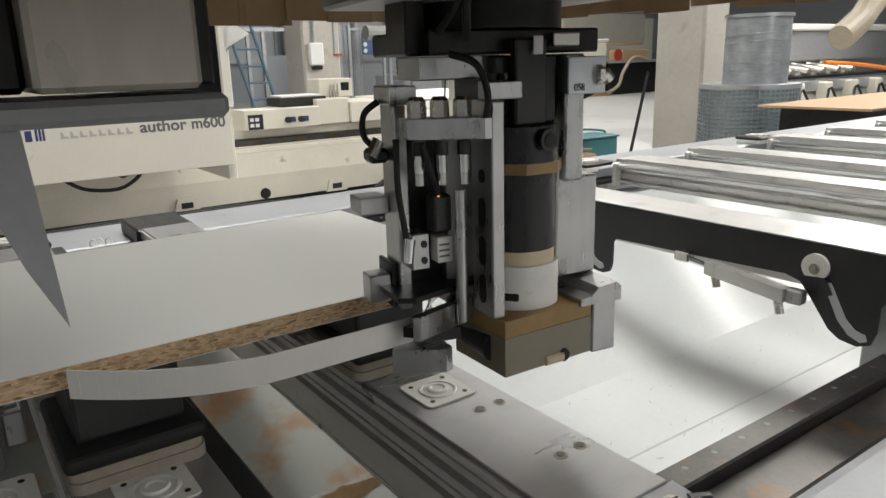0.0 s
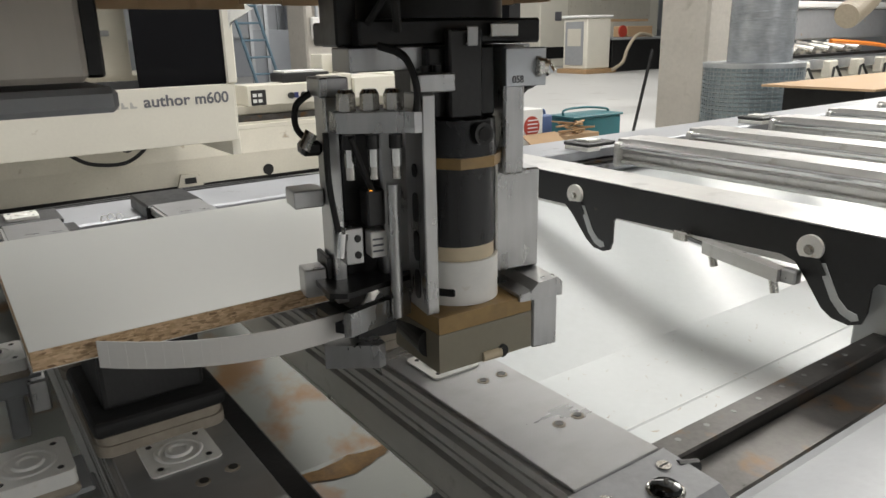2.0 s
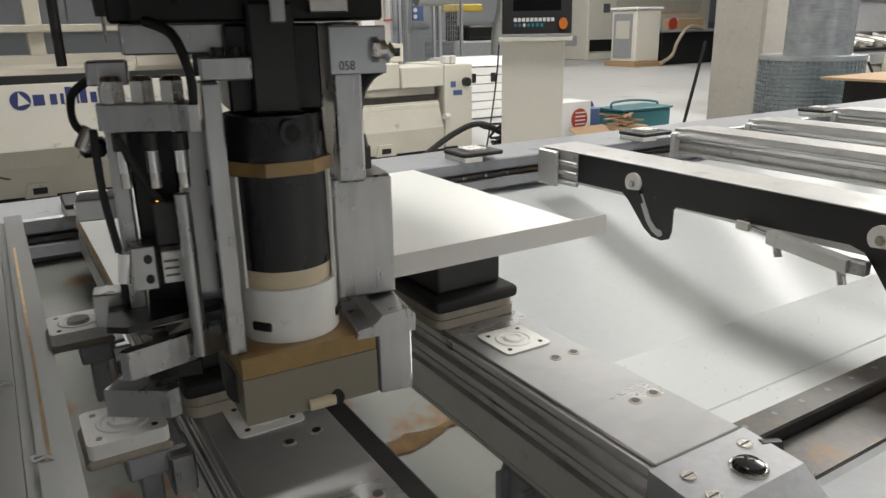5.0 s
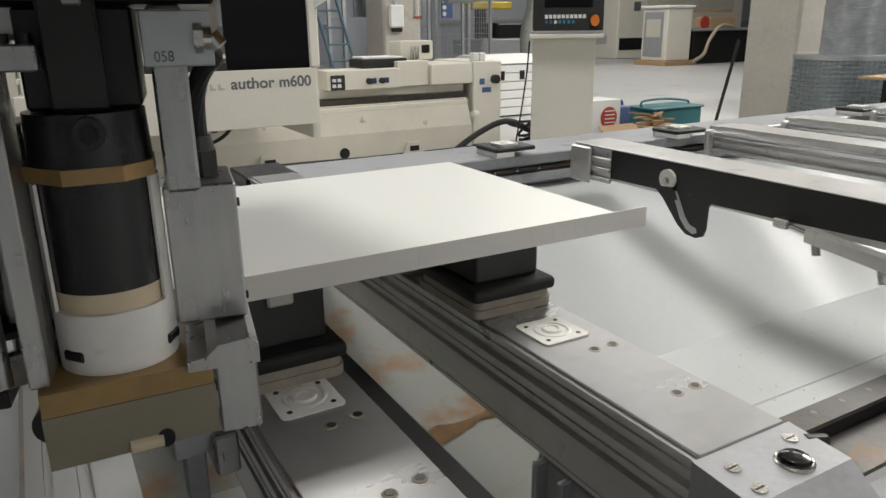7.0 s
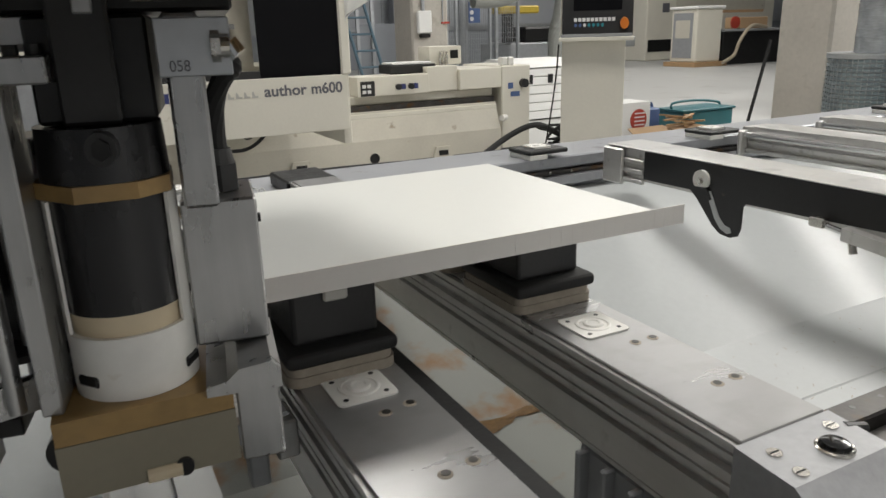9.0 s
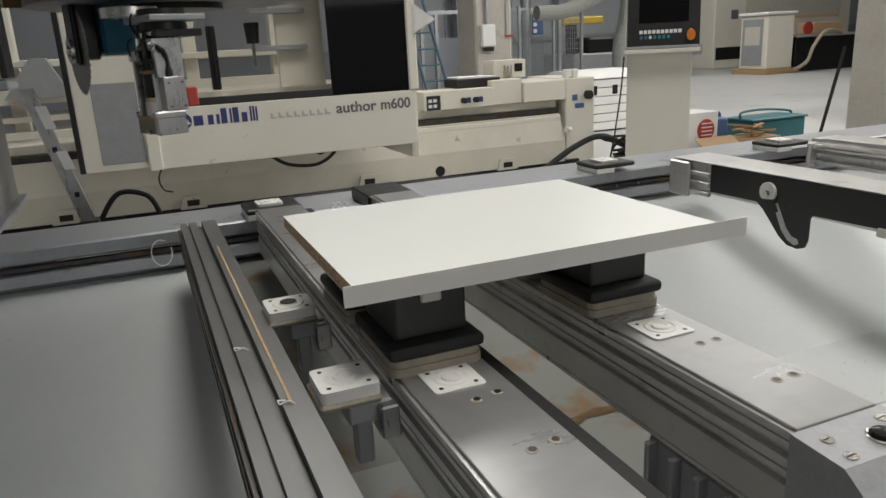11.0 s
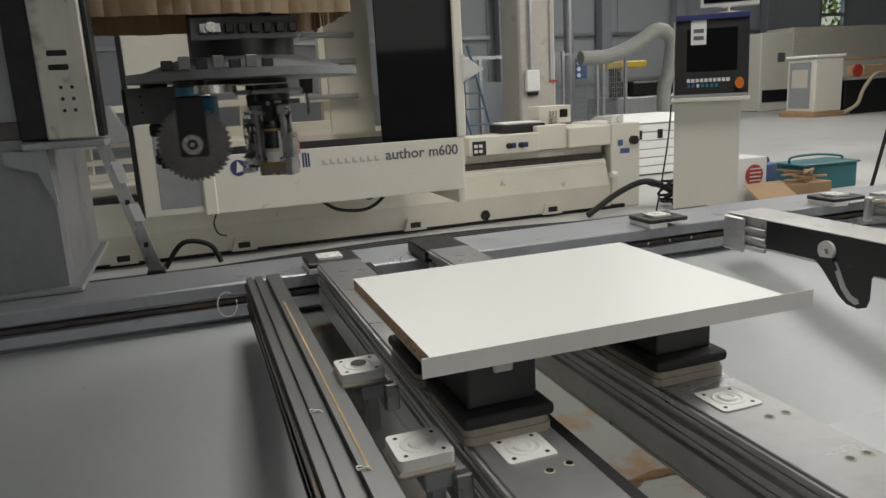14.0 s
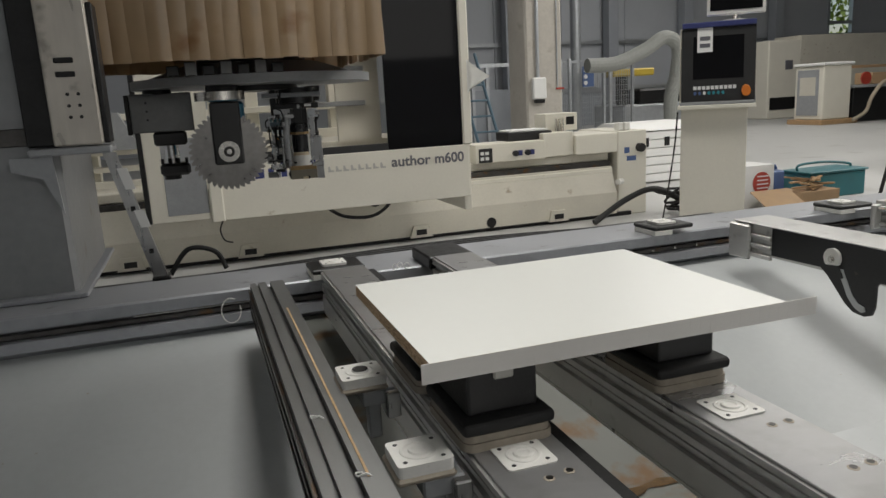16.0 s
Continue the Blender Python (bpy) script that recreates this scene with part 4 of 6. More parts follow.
def tool_head():
    """Round turret hood with the gear plate above; origin at the turret's axis, height of the hood's rim."""
    h = thing("turret_hood", "grey sheet metal turret hood under a machine head", "machine head")
    bm = bmesh.new()
    bmesh.ops.create_cone(bm, cap_ends=True, segments=14, radius1=0.40, radius2=0.25, depth=0.05, matrix=Matrix.Translation((0, 0, 0.055)))
    part("hood", bm, HOOD, h)
    part("rim", C((0, 0, 0.0), (0, 0, 0.0295), 0.44, seg=36), HOOD, h)
    part("gear_plate", C((0, 0, -0.02), (0, 0, -0.0005), 0.16, seg=40), DARK_STEEL, h)
    part("drum", C((0, 0, 0.081), (0, 0, 0.655), 0.20, seg=40), DARK_STEEL, h)
    for k in range(8):
        part("valve", B(-0.16 + k * 0.045, -0.13 + k * 0.045, -0.24, -0.20, 0.16, 0.195, bev=0.003), ALU_UP if k < 2 else DARK_STEEL, h)
    part("valve_rail", B(-0.19, 0.19, -0.2, -0.17, 0.14, 0.22, bev=0.003), HOOD, h)
    part("spindle_ring", C((-0.14, -0.22, -0.050), (-0.14, -0.22, -0.0205), 0.085, seg=32), NICKEL, h)
    for k in range(7):
        part("air_block", B(-0.30 + k * 0.055, -0.262 + k * 0.055, -0.40, -0.36, 0.030, 0.062 + 0.012 * (k % 2), bev=0.003), STOP_ALU if k % 2 else DARK_STEEL, h)
    part("nozzle", C((-0.12, -0.26, 0.18), (-0.12, -0.20, 0.18), 0.018, seg=20), NICKEL, h)
    return h


def curtain():
    """Skirt of overlapping strips round the head; origin below its front left corner, strips hang to z = 0."""
    c = thing("strip_curtain", "amber translucent plastic strip curtain round the machine head", "strip curtain")
    w, d, H = 0.93, 0.75, 0.60
    rnd = random.Random(3)
    sides = [((0, 0), (1, 0), w), ((w, 0), (0, 1), d), ((w, d), (-1, 0), w), ((0, d), (0, -1), d)]
    for (ox, oy), (ux, uy), length in sides:
        n = int(length / 0.052)
        for k in range(n):
            a, b = k * length / n - 0.004, (k + 1) * length / n + 0.004
            nx, ny = uy, -ux
            off = 0.004 * (k % 2)
            bend = rnd.uniform(-0.012, 0.012)
            tw = rnd.uniform(-0.006, 0.006)
            lift = rnd.uniform(0, 0.006)
            bm = bmesh.new()
            rows = []
            for j in range(6):
                z = lift + (H - lift) * j / 5
                f = (1 - j / 5) ** 2
                row = []
                for i in range(4):
                    t = i / 3
                    s_ = a + (b - a) * t
                    o = off + bend * f + tw * (t - 0.5) * 2 * f + 0.005 * math.sin(math.pi * t)
                    row.append(((ox + ux * s_ + nx * o), (oy + uy * s_ + ny * o), z))
                rows.append(row)
            F = [[bm.verts.new(p) for p in row] for row in rows]
            G = [[bm.verts.new((p[0] - nx * 0.002, p[1] - ny * 0.002, p[2])) for p in row] for row in rows]
            for S in (F, G):
                for j in range(5):
                    for i in range(3):
                        bm.faces.new((S[j][i], S[j][i + 1], S[j + 1][i + 1], S[j + 1][i]))
            for i in range(3):
                bm.faces.new((F[0][i], F[0][i + 1], G[0][i + 1], G[0][i]))
            for j in range(5):
                bm.faces.new((F[j][0], F[j + 1][0], G[j + 1][0], G[j][0]))
                bm.faces.new((F[j][3], F[j + 1][3], G[j + 1][3], G[j][3]))
            part("strip", bm, AMBER, c)
    part("lid", B(0.004, w - 0.004, 0.004, d - 0.004, H, H + 0.02), DARK_STEEL, c)
    return c


def side_unit():
    """Steel housing with tray and a pointed sheet deflector; origin at the tray's lower right end."""
    s = thing("chip_deflector_unit", "worn steel housing with tray and pointed pale deflector plate", "deflector unit")
    part("housing", B(-0.115, -0.013, -0.05, 0.05, 0.02, 0.36, bev=0.004), STAIN, s, "stained stainless steel housing")
    part("housing_back", B(-0.175, -0.1155, -0.02, 0.05, 0.02, 0.36, bev=0.004), DARK_STEEL, s)
    part("dark_side", B(-0.0125, 0.0, -0.035, 0.05, 0.022, 0.33, bev=0.002), DARK_STEEL, s)
    part("tray", B(-0.17, 0.002, -0.055, 0.055, 0.0, 0.0165, bev=0.004), GREY_CAST, s)
    for z in (0.083, 0.108, 0.133):
        for x in (-0.072, -0.050):
            part("bolt_hole", C((x, -0.0515, z), (x, -0.0495, z), 0.004, seg=12), DARK_STEEL, s)
    for z in (0.17, 0.2):
        part("clamp", B(-0.09, -0.05, -0.054, -0.0502, z, z + 0.012, bev=0.002), DARK_STEEL, s)
    part("deflector", prism(bmesh.new(), [(-0.21, -0.001), (-0.125, -0.001), (-0.121, -0.06), (-0.116, -0.131), (-0.135, -0.088), (-0.148, -0.05), (-0.21, -0.03)], "y", -0.04, -0.034), GREY_CAST, s, "pale pointed deflector plate")
    return s


def gantry():
    """Tall steel upright on the back rail; origin at its lower right front edge."""
    g = thing("gantry_upright", "tall grey steel gantry upright on the rail", "gantry")
    part("upright", B(-0.75, 0.0, 0.0, 0.55, 0.0, 2.0, bev=0.012), GANTRY, g)
    part("seam_strip", B(-0.75, -0.035, -0.006, -0.0005, 0.36, 0.40, bev=0.002), GUIDE, g)
    part("seam_box", B(-0.75, -0.23, -0.012, -0.0065, 0.368, 0.392, bev=0.002), BEIGE_DK, g)
    part("bridge", B(-0.75, 0.88, 0.02, 0.40, 2.0005, 2.40, bev=0.01), GANTRY, g)
    part("cross_arm", B(-0.28, 0.48, -2.15, 1.70, 1.15, 2.0, bev=0.02), GANTRY, g, "heavy cross arm over the table")
    part("base_plate", B(-0.78, 0.02, -0.03, 0.58, 0.0005, 0.012, bev=0.002), RAIL_PAINT, g)
    return g


# ---- second machine behind ----
def second_machine():
    y0 = 4.9
    m = thing("boring_machine_hood", "cream machine hood with smoked window and printed lower band", "machine hood")
    band = part("front_band", B(0.11, 1.83, y0, y0 + 0.03, 0.605, 0.972, bev=0.004), BEIGE, m)
    part("black_panel", B(1.25, 1.79, y0 + 0.004, y0 + 0.02, 0.9725, 2.05, bev=0.003), DARK_GLASS, m, "black glossy panel")
    part("side_post", B(1.7905, 1.86, y0 - 0.01, y0 + 0.05, 0.9725, 2.10, bev=0.01), BEIGE, m)
    part("left_post", B(0.11, 0.17, y0, y0 + 0.05, 0.9725, 2.10, bev=0.01), BEIGE, m)
    part("sill", B(0.17, 1.25, y0 + 0.002, y0 + 0.02, 0.9725, 1.02, bev=0.003), BLACK, m)
    part("top_band", B(0.11, 1.79, y0 - 0.002, y0 + 0.03, 2.0505, 2.16, bev=0.004), BLUE_INK, m)
    g = part("window_pane", B(0.17, 1.25, y0 + 0.008, y0 + 0.012, 1.02, 2.05), GLASS, m)
    g.visible_shadow = False
    part("roof", B(-0.3, 1.86, y0, 5.5, 2.161, 2.22, bev=0.004), BEIGE, m)
    part("side_wall", B(1.80, 1.86, y0 + 0.051, 6.62, 0.5, 2.16, bev=0.004), BEIGE, m)
    # inside the window
    part("inner_panel", B(1.0, 1.32, 5.35, 5.39, 1.03, 2.1), BEIGE, m)
    for z in (1.28, 1.52, 1.70):
        part("inner_shelf", B(0.82, 1.2, 5.28, 5.34, z, z + 0.035, bev=0.004), GREY_CAST, m)
    part("inner_table", B(0.2, 1.78, 5.4, 6.2, 0.98, 1.03), BEIGE, m)
    part("spindle", C((0.55, 5.2, 1.05), (0.55, 5.2, 1.45), 0.03, seg=16), DARK_STEEL, m)
    part("drill_chuck", C((0.80, 5.1, 1.33), (0.80, 5.1, 1.46), 0.04, 0.05, seg=16), DARK_STEEL, m)
    part("drill_bit", C((0.80, 5.1, 1.18), (0.80, 5.1, 1.33), 0.012, seg=10), NICKEL, m)
    # printed band: emblem and maker's mark as plain shapes, type designation as letters
    part("emblem", C((0.29, y0 - 0.0005, 0.885), (0.29, y0 - 0.003, 0.885), 0.052, seg=32), BLUE_INK, band, "dark blue emblem")
    part("emblem_notch", prism(bmesh.new(), [(0.275, 0.855), (0.285, 0.93), (0.335, 0.868)], "y", y0 - 0.0045, y0 - 0.0032), BEIGE, band)
    x = 0.352
    for w_, h_ in ((0.066, 0.06), (0.04, 0.06), (0.022, 0.06), (0.042, 0.095), (0.014, 0.09), (0.042, 0.095), (0.04, 0.06), (0.014, 0.095), (0.014, 0.095), (0.014, 0.09)):
        part("mark_bar", B(x, x + w_ * 0.88, y0 - 0.002, y0 - 0.0003, 0.853, 0.853 + h_), BLUE_INK, band)
        x += w_ * 1.3
    for k in range(8):
        xx = 0.825 + k * 0.051
        part("pale_mark", prism(bmesh.new(), [(xx, 0.856), (xx + 0.038, 0.856), (xx + 0.040, 0.866), (xx + 0.020, 0.868), (xx + 0.012, 0.893), (xx + 0.002, 0.893)], "y", y0 - 0.002, y0 - 0.0003), PALE_INK, band)
    for text, lx, wide in (("author", 1.262, 0.282), ("m600", 1.572, 0.215)):
        t = words("type_lettering", text, 0.1, pose(lx, y0 - 0.001, 0.858) @ FRONT, GREY_INK, band, bold=0.022)
        bpy.context.view_layer.update()
        t.scale = (wide / max(0.01, t.dimensions.x), 0.96, 1)
    part("bracket", B(0.06, 0.14, y0 - 0.02, y0 - 0.001, 0.60, 0.88, bev=0.008), BEIGE, m)
    # narrow side door
    d = part("side_door", B(-0.30, 0.10, y0 + 0.03, y0 + 0.06, 0.62, 1.95, bev=0.004), BEIGE, m)
    part("door_pane", B(-0.20, 0.05, y0 + 0.026, y0 + 0.0295, 0.66, 1.14, bev=0.002), GREY_CAST, d)
    part("door_edge", B(-0.33, -0.3005, y0 + 0.02, y0 + 0.06, 0.62, 1.95, bev=0.003), BLACK, d)
    sheet = thing("paper_sheet", "curled white paper sheet taped to the hood", "paper")
    bm = bmesh.new()
    prev = None
    for k in range(7):
        a = k / 6
        p = (1.835 + 0.15 * a, y0 - 0.015 - 0.05 * a * a, 1.55 - 0.12 * a)
        q = (1.835 + 0.01 * a, y0 - 0.015 - 0.02 * a * a, 1.30 + 0.05 * a)
        cur = (bm.verts.new(p), bm.verts.new(q))
        if prev:
            bm.faces.new((prev[0], cur[0], cur[1], prev[1]))
        prev = cur
    bmesh.ops.solidify(bm, geom=bm.faces[:], thickness=0.002)
    part("sheet", bm, PAPER, sheet)
    # long base
    b = thing("boring_machine", "long cream machine base with ledges, feet and holes", "machine", at=pose(-0.06, 0, 0))
    yb = 6.6
    part("lower_body", prism(bmesh.new(), [(yb - 0.10, 0.04), (yb - 0.10, 0.26), (yb - 0.02, 0.45), (yb, 0.52), (yb + 0.9, 0.52), (yb + 0.9, 0.04)], "x", -6.0, 4.10), BEIGE_DK, b)
    part("guide", B(-6.0, 4.10, yb + 0.02, yb + 0.12, 0.5205, 0.575, bev=0.004), GUIDE, b)
    part("upper_body", B(-6.0, 4.10, yb + 0.06, yb + 0.9, 0.5755, 0.66, bev=0.01), BEIGE_DK, b)
    part("ledge", B(1.9, 4.10, yb - 0.02, yb + 0.02, 0.46, 0.50, bev=0.004), BEIGE, b)
    part("plinth", B(-6.0, 4.3, yb - 0.06, yb + 0.85, 0.0, 0.04), DARK_STEEL, b)
    part("round_hole", C((2.70, yb - 0.104, 0.09), (2.70, yb - 0.0995, 0.09), 0.05, seg=28), DARK_STEEL, b)
    for x in (-0.55, 0.42, 1.98, 3.42):
        f = part("foot_pocket", prism(bmesh.new(), [(x - 0.11, 0.03), (x - 0.075, 0.14), (x + 0.075, 0.14), (x + 0.11, 0.03)], "y", yb - 0.13, yb - 0.1005), BEIGE_DK, b)
        part("pocket_hole", B(x - 0.05, x + 0.05, yb - 0.133, yb - 0.1305, 0.055, 0.105), DARK_STEEL, f)
    cab = thing("control_cabinet", "cream control cabinet at the end of the machine base", "cabinet")
    part("end_body", B(4.105, 4.45, yb - 0.02, yb + 0.8, 0.0, 0.87, bev=0.01), BEIGE, cab)
    part("upper_box", B(3.62, 4.10, yb - 0.02, yb + 0.6, 0.661, 0.86, bev=0.008), BEIGE, cab)
    part("mid_box", B(3.275, 3.615, yb + 0.02, yb + 0.6, 0.661, 0.90, bev=0.008), BEIGE, cab)
    pn = part("knob_panel", B(2.53, 3.27, yb - 0.04, yb + 0.3, 0.661, 0.84, bev=0.006), BEIGE, cab)
    part("keypad", B(2.56, 2.70, yb - 0.05, yb - 0.0405, 0.665, 0.80, bev=0.003), BLACK, pn)
    for k in range(4):
        part("key", B(2.575 + (k % 2) * 0.05, 2.61 + (k % 2) * 0.05, yb - 0.054, yb - 0.0505, 0.69 + (k // 2) * 0.05, 0.72 + (k // 2) * 0.05), WHITE_INK, pn)
    for k in range(2):
        part("knob", C((2.94 + k * 0.13, yb - 0.075, 0.735), (2.94 + k * 0.13, yb - 0.0405, 0.735), 0.028, seg=20), BLACK, pn)
        part("knob_tag", B(2.975 + k * 0.13, 3.02 + k * 0.13, yb - 0.043, yb - 0.0405, 0.71, 0.76), BLUE_INK, pn)
    part("rotary_switch", C((4.36, yb - 0.07, 0.69), (4.36, yb - 0.0205, 0.69), 0.045, seg=24), BLACK, cab)
    part("notice", B(4.18, 4.24, yb - 0.024, yb - 0.0205, 0.64, 0.70), BLUE_PL, cab)
    part("notice", B(4.21, 4.32, yb - 0.024, yb - 0.0205, 0.56, 0.61), BLUE_PL, cab)
    part("valve", C((4.05, yb - 0.10, 0.36), (4.13, yb - 0.05, 0.36), 0.03, seg=16), WHITE_PL, cab)
    # loose things on the base
    t = thing("black_cable_tray", "black plastic tray lying on the machine base", "tray")
    part("tray", B(2.93, 3.42, yb + 0.1, yb + 0.4, 0.901, 0.985, bev=0.01), BLACK, t)
    part("paper_stack", B(2.96, 3.38, yb + 0.12, yb + 0.38, 0.985, 1.005, bev=0.004), PAPER, t)
    t.location = (0, 0, -0.06)
    bx = thing("fitting_box", "cream sheet metal box with pipe fittings", "box")
    part("box_body", B(3.42, 3.79, yb + 0.25, yb + 0.5, 0.90, 1.08, bev=0.006), BEIGE, bx)
    part("box_window", B(3.66, 3.75, yb + 0.246, yb + 0.2495, 0.96, 1.04), DARK_STEEL, bx)
    for k in range(3):
        part("fitting", C((3.52 + k * 0.035, yb + 0.2, 0.90), (3.52 + k * 0.035, yb + 0.2, 1.03), 0.016, 0.01, seg=12), NICKEL, bx)
    s = thing("wall_socket", "white double switch on the cabinet top", "switch")
    for k in range(2):
        part("rocker", B(4.13 + k * 0.08, 4.2 + k * 0.08, yb + 0.02, yb + 0.1, 0.871, 0.955, bev=0.01), WHITE_PL, s)
    hs = thing("floor_cables", "heap of black cables and hoses on the floor", "cables")
    rnd = random.Random(8)
    part("cable", tubem(bmesh.new(), [(3.6, 6.2, 0.03), (4.0, 6.25, 0.22), (4.3, 6.2, 0.30), (4.7, 6.25, 0.12), (5.0, 6.3, 0.03)], 0.03), RUBBER, hs)
    for k in range(9):
        pts = [(4.45 + rnd.uniform(0, 0.75), 6.0 + rnd.uniform(0, 0.5), 0.02 + rnd.uniform(0, 0.28)) for _ in range(6)]
        part("cable", tubem(bmesh.new(), pts, 0.014, 7), RUBBER, hs)
    lp = thing("hanging_cable", "black cable loop hanging under the hood", "cable")
    part("cable", tubem(bmesh.new(), [(0.80, 5.0, 0.62), (0.92, 4.98, 0.54), (1.1, 4.97, 0.52), (1.22, 4.98, 0.57), (1.3, 5.0, 0.66)], 0.012), RUBBER, lp)
    part("cable", tubem(bmesh.new(), [(1.08, 5.0, 0.64), (1.15, 4.98, 0.59), (1.25, 5.0, 0.66)], 0.008), RUBBER, lp)
    lp = thing("hanging_wire", "thin dark wire hanging from the hood corner", "cable")
    part("cable", tubem(bmesh.new(), [(0.13, 4.89, 0.62), (0.10, 4.88, 0.55), (0.12, 4.88, 0.48), (0.17, 4.88, 0.46)], 0.005, 7), RUBBER, lp)
    # pale machine frame beyond the door
    fr = thing("steel_rack", "pale steel rack with horizontal rails", "rack")
    for z, h in ((0.62, 0.10), (0.80, 0.05), (0.95, 0.12), (1.25, 0.06)):
        part("frame_rail", B(-2.2, 1.7, 7.2, 7.3, z, z + h, bev=0.006), BEIGE, fr)
    for x in (-1.9, -0.95, -0.35, 0.5, 1.3):
        part("frame_post", B(x, x + 0.12, 7.31, 7.45, 0.0, 2.2, bev=0.006), BEIGE, fr)
    part("chute", prism(bmesh.new(), [(-0.95, 1.0), (-0.72, 1.32), (-0.60, 1.32), (-0.45, 1.0)], "y", 7.05, 7.19), GREY_CAST, fr)


def console():
    c = thing("operator_console", "cream pedestal console with black keypad screen and orange button", "console")
    y0 = 4.1
    part("pedestal", B(3.00, 3.52, y0, y0 + 0.30, 0.0, 1.14, bev=0.004), BEIGE, c)
    part("shelf", B(2.975, 3.575, y0 - 0.10, y0 + 0.33, 1.1405, 1.165, bev=0.004), BEIGE, c)
    part("keyboard_lip", B(2.99, 3.565, y0 - 0.06, y0, 1.1655, 1.185, bev=0.003), GREY_CAST, c)
    h = part("housing", prism(bmesh.new(), [(y0 - 0.03, 1.17), (y0 + 0.04, 1.655), (y0 + 0.30, 1.655), (y0 + 0.30, 1.17)], "x", 3.00, 3.57), BLACK, c)
    part("housing_side", B(2.985, 2.9995, y0 + 0.045, y0 + 0.30, 1.17, 1.655, bev=0.004), BEIGE, c)
    part("top_edge", B(3.0, 3.57, y0 + 0.02, y0 + 0.30, 1.6555, 1.69, bev=0.004), BLUE_INK, c)

    def face(z):
        return y0 - 0.03 + (z - 1.17) / 0.485 * 0.07
    part("screen", prism(bmesh.new(), [(face(1.33) - 0.003, 1.33), (face(1.60) - 0.003, 1.60), (face(1.60) + 0.004, 1.60), (face(1.33) + 0.004, 1.33)], "x", 3.09, 3.48), DARK_GLASS, h)
    for k in range(10):
        x = 3.095 + k * 0.034
        part("key", prism(bmesh.new(), [(face(1.262) - 0.004, 1.262), (face(1.285) - 0.004, 1.285), (face(1.285) + 0.002, 1.285), (face(1.262) + 0.002, 1.262)], "x", x, x + 0.026), WHITE_INK, h)
    for k in range(7):
        x = 3.11 + k * 0.036
        part("key", C((x, face(1.24) - 0.004, 1.24), (x, face(1.24) + 0.002, 1.24), 0.012, seg=12), WHITE_INK if k == 2 else (TEAL_KEY if k > 2 else BLUE_PL), h)
    part("stop_button", C((3.50, face(1.25) - 0.04, 1.245), (3.50, face(1.25) + 0.002, 1.25), 0.034, seg=24), ORANGE, h, "orange mushroom button")
    tg = thing("paper_tag", "white printed paper label on the console", "label")
    part("sheet", prism(bmesh.new(), [(face(1.50) - 0.006, 1.50), (face(1.66) - 0.004, 1.66), (face(1.66) - 0.001, 1.66), (face(1.50) - 0.003, 1.50)], "x", 3.12, 3.24), PAPER, tg)
    for z in (1.53, 1.575):
        part("print_bar", prism(bmesh.new(), [(face(z) - 0.0075, z), (face(z + 0.025) - 0.0075, z + 0.025), (face(z + 0.025) - 0.0062, z + 0.025), (face(z) - 0.0062, z)], "x", 3.14, 3.22), GREY_INK, tg)
    mo = thing("monitor", "white flat monitor standing on the console", "monitor")
    part("bezel", B(3.19, 3.64, y0 + 0.1, y0 + 0.15, 1.73, 2.08, bev=0.006), WHITE_PL, mo)
    part("display", B(3.215, 3.615, y0 + 0.096, y0 + 0.0995, 1.76, 2.05), DARK_GLASS, mo)
    part("stand", C((3.41, y0 + 0.14, 1.69), (3.41, y0 + 0.14, 1.74), 0.02, seg=14), NICKEL, mo)
    part("foot", C((3.41, y0 + 0.14, 1.6902), (3.41, y0 + 0.14, 1.70), 0.09, seg=20), WHITE_PL, mo)
    ar = thing("cable_on_console", "thin black cable hanging beside the pedestal", "cable")
    part("cable", tubem(bmesh.new(), [(2.97, y0 + 0.1, 1.12), (2.95, y0 + 0.12, 0.9), (2.90, y0 + 0.15, 0.6), (2.84, y0 + 0.15, 0.3), (2.8, y0 + 0.2, 0.02)], 0.007, 8), RUBBER, ar)
    turn = pose(3.255, 4.09, 0, 0, 0, -38) @ Matrix.Diagonal((0.79, 1, 1, 1)) @ pose(-3.26, -4.1, 0)
    for owner in (c, tg, mo, ar):
        for o in owner.children_recursive:
            o.data.transform(turn)


def carton(name, label, cat, x0, x1, y0, y1, h, m, grp=""):
    c = thing(name, label, cat, group=grp)
    part("carton_body", B(x0, x1, y0, y1, 0, h, bev=0.004), m, c)
    return c


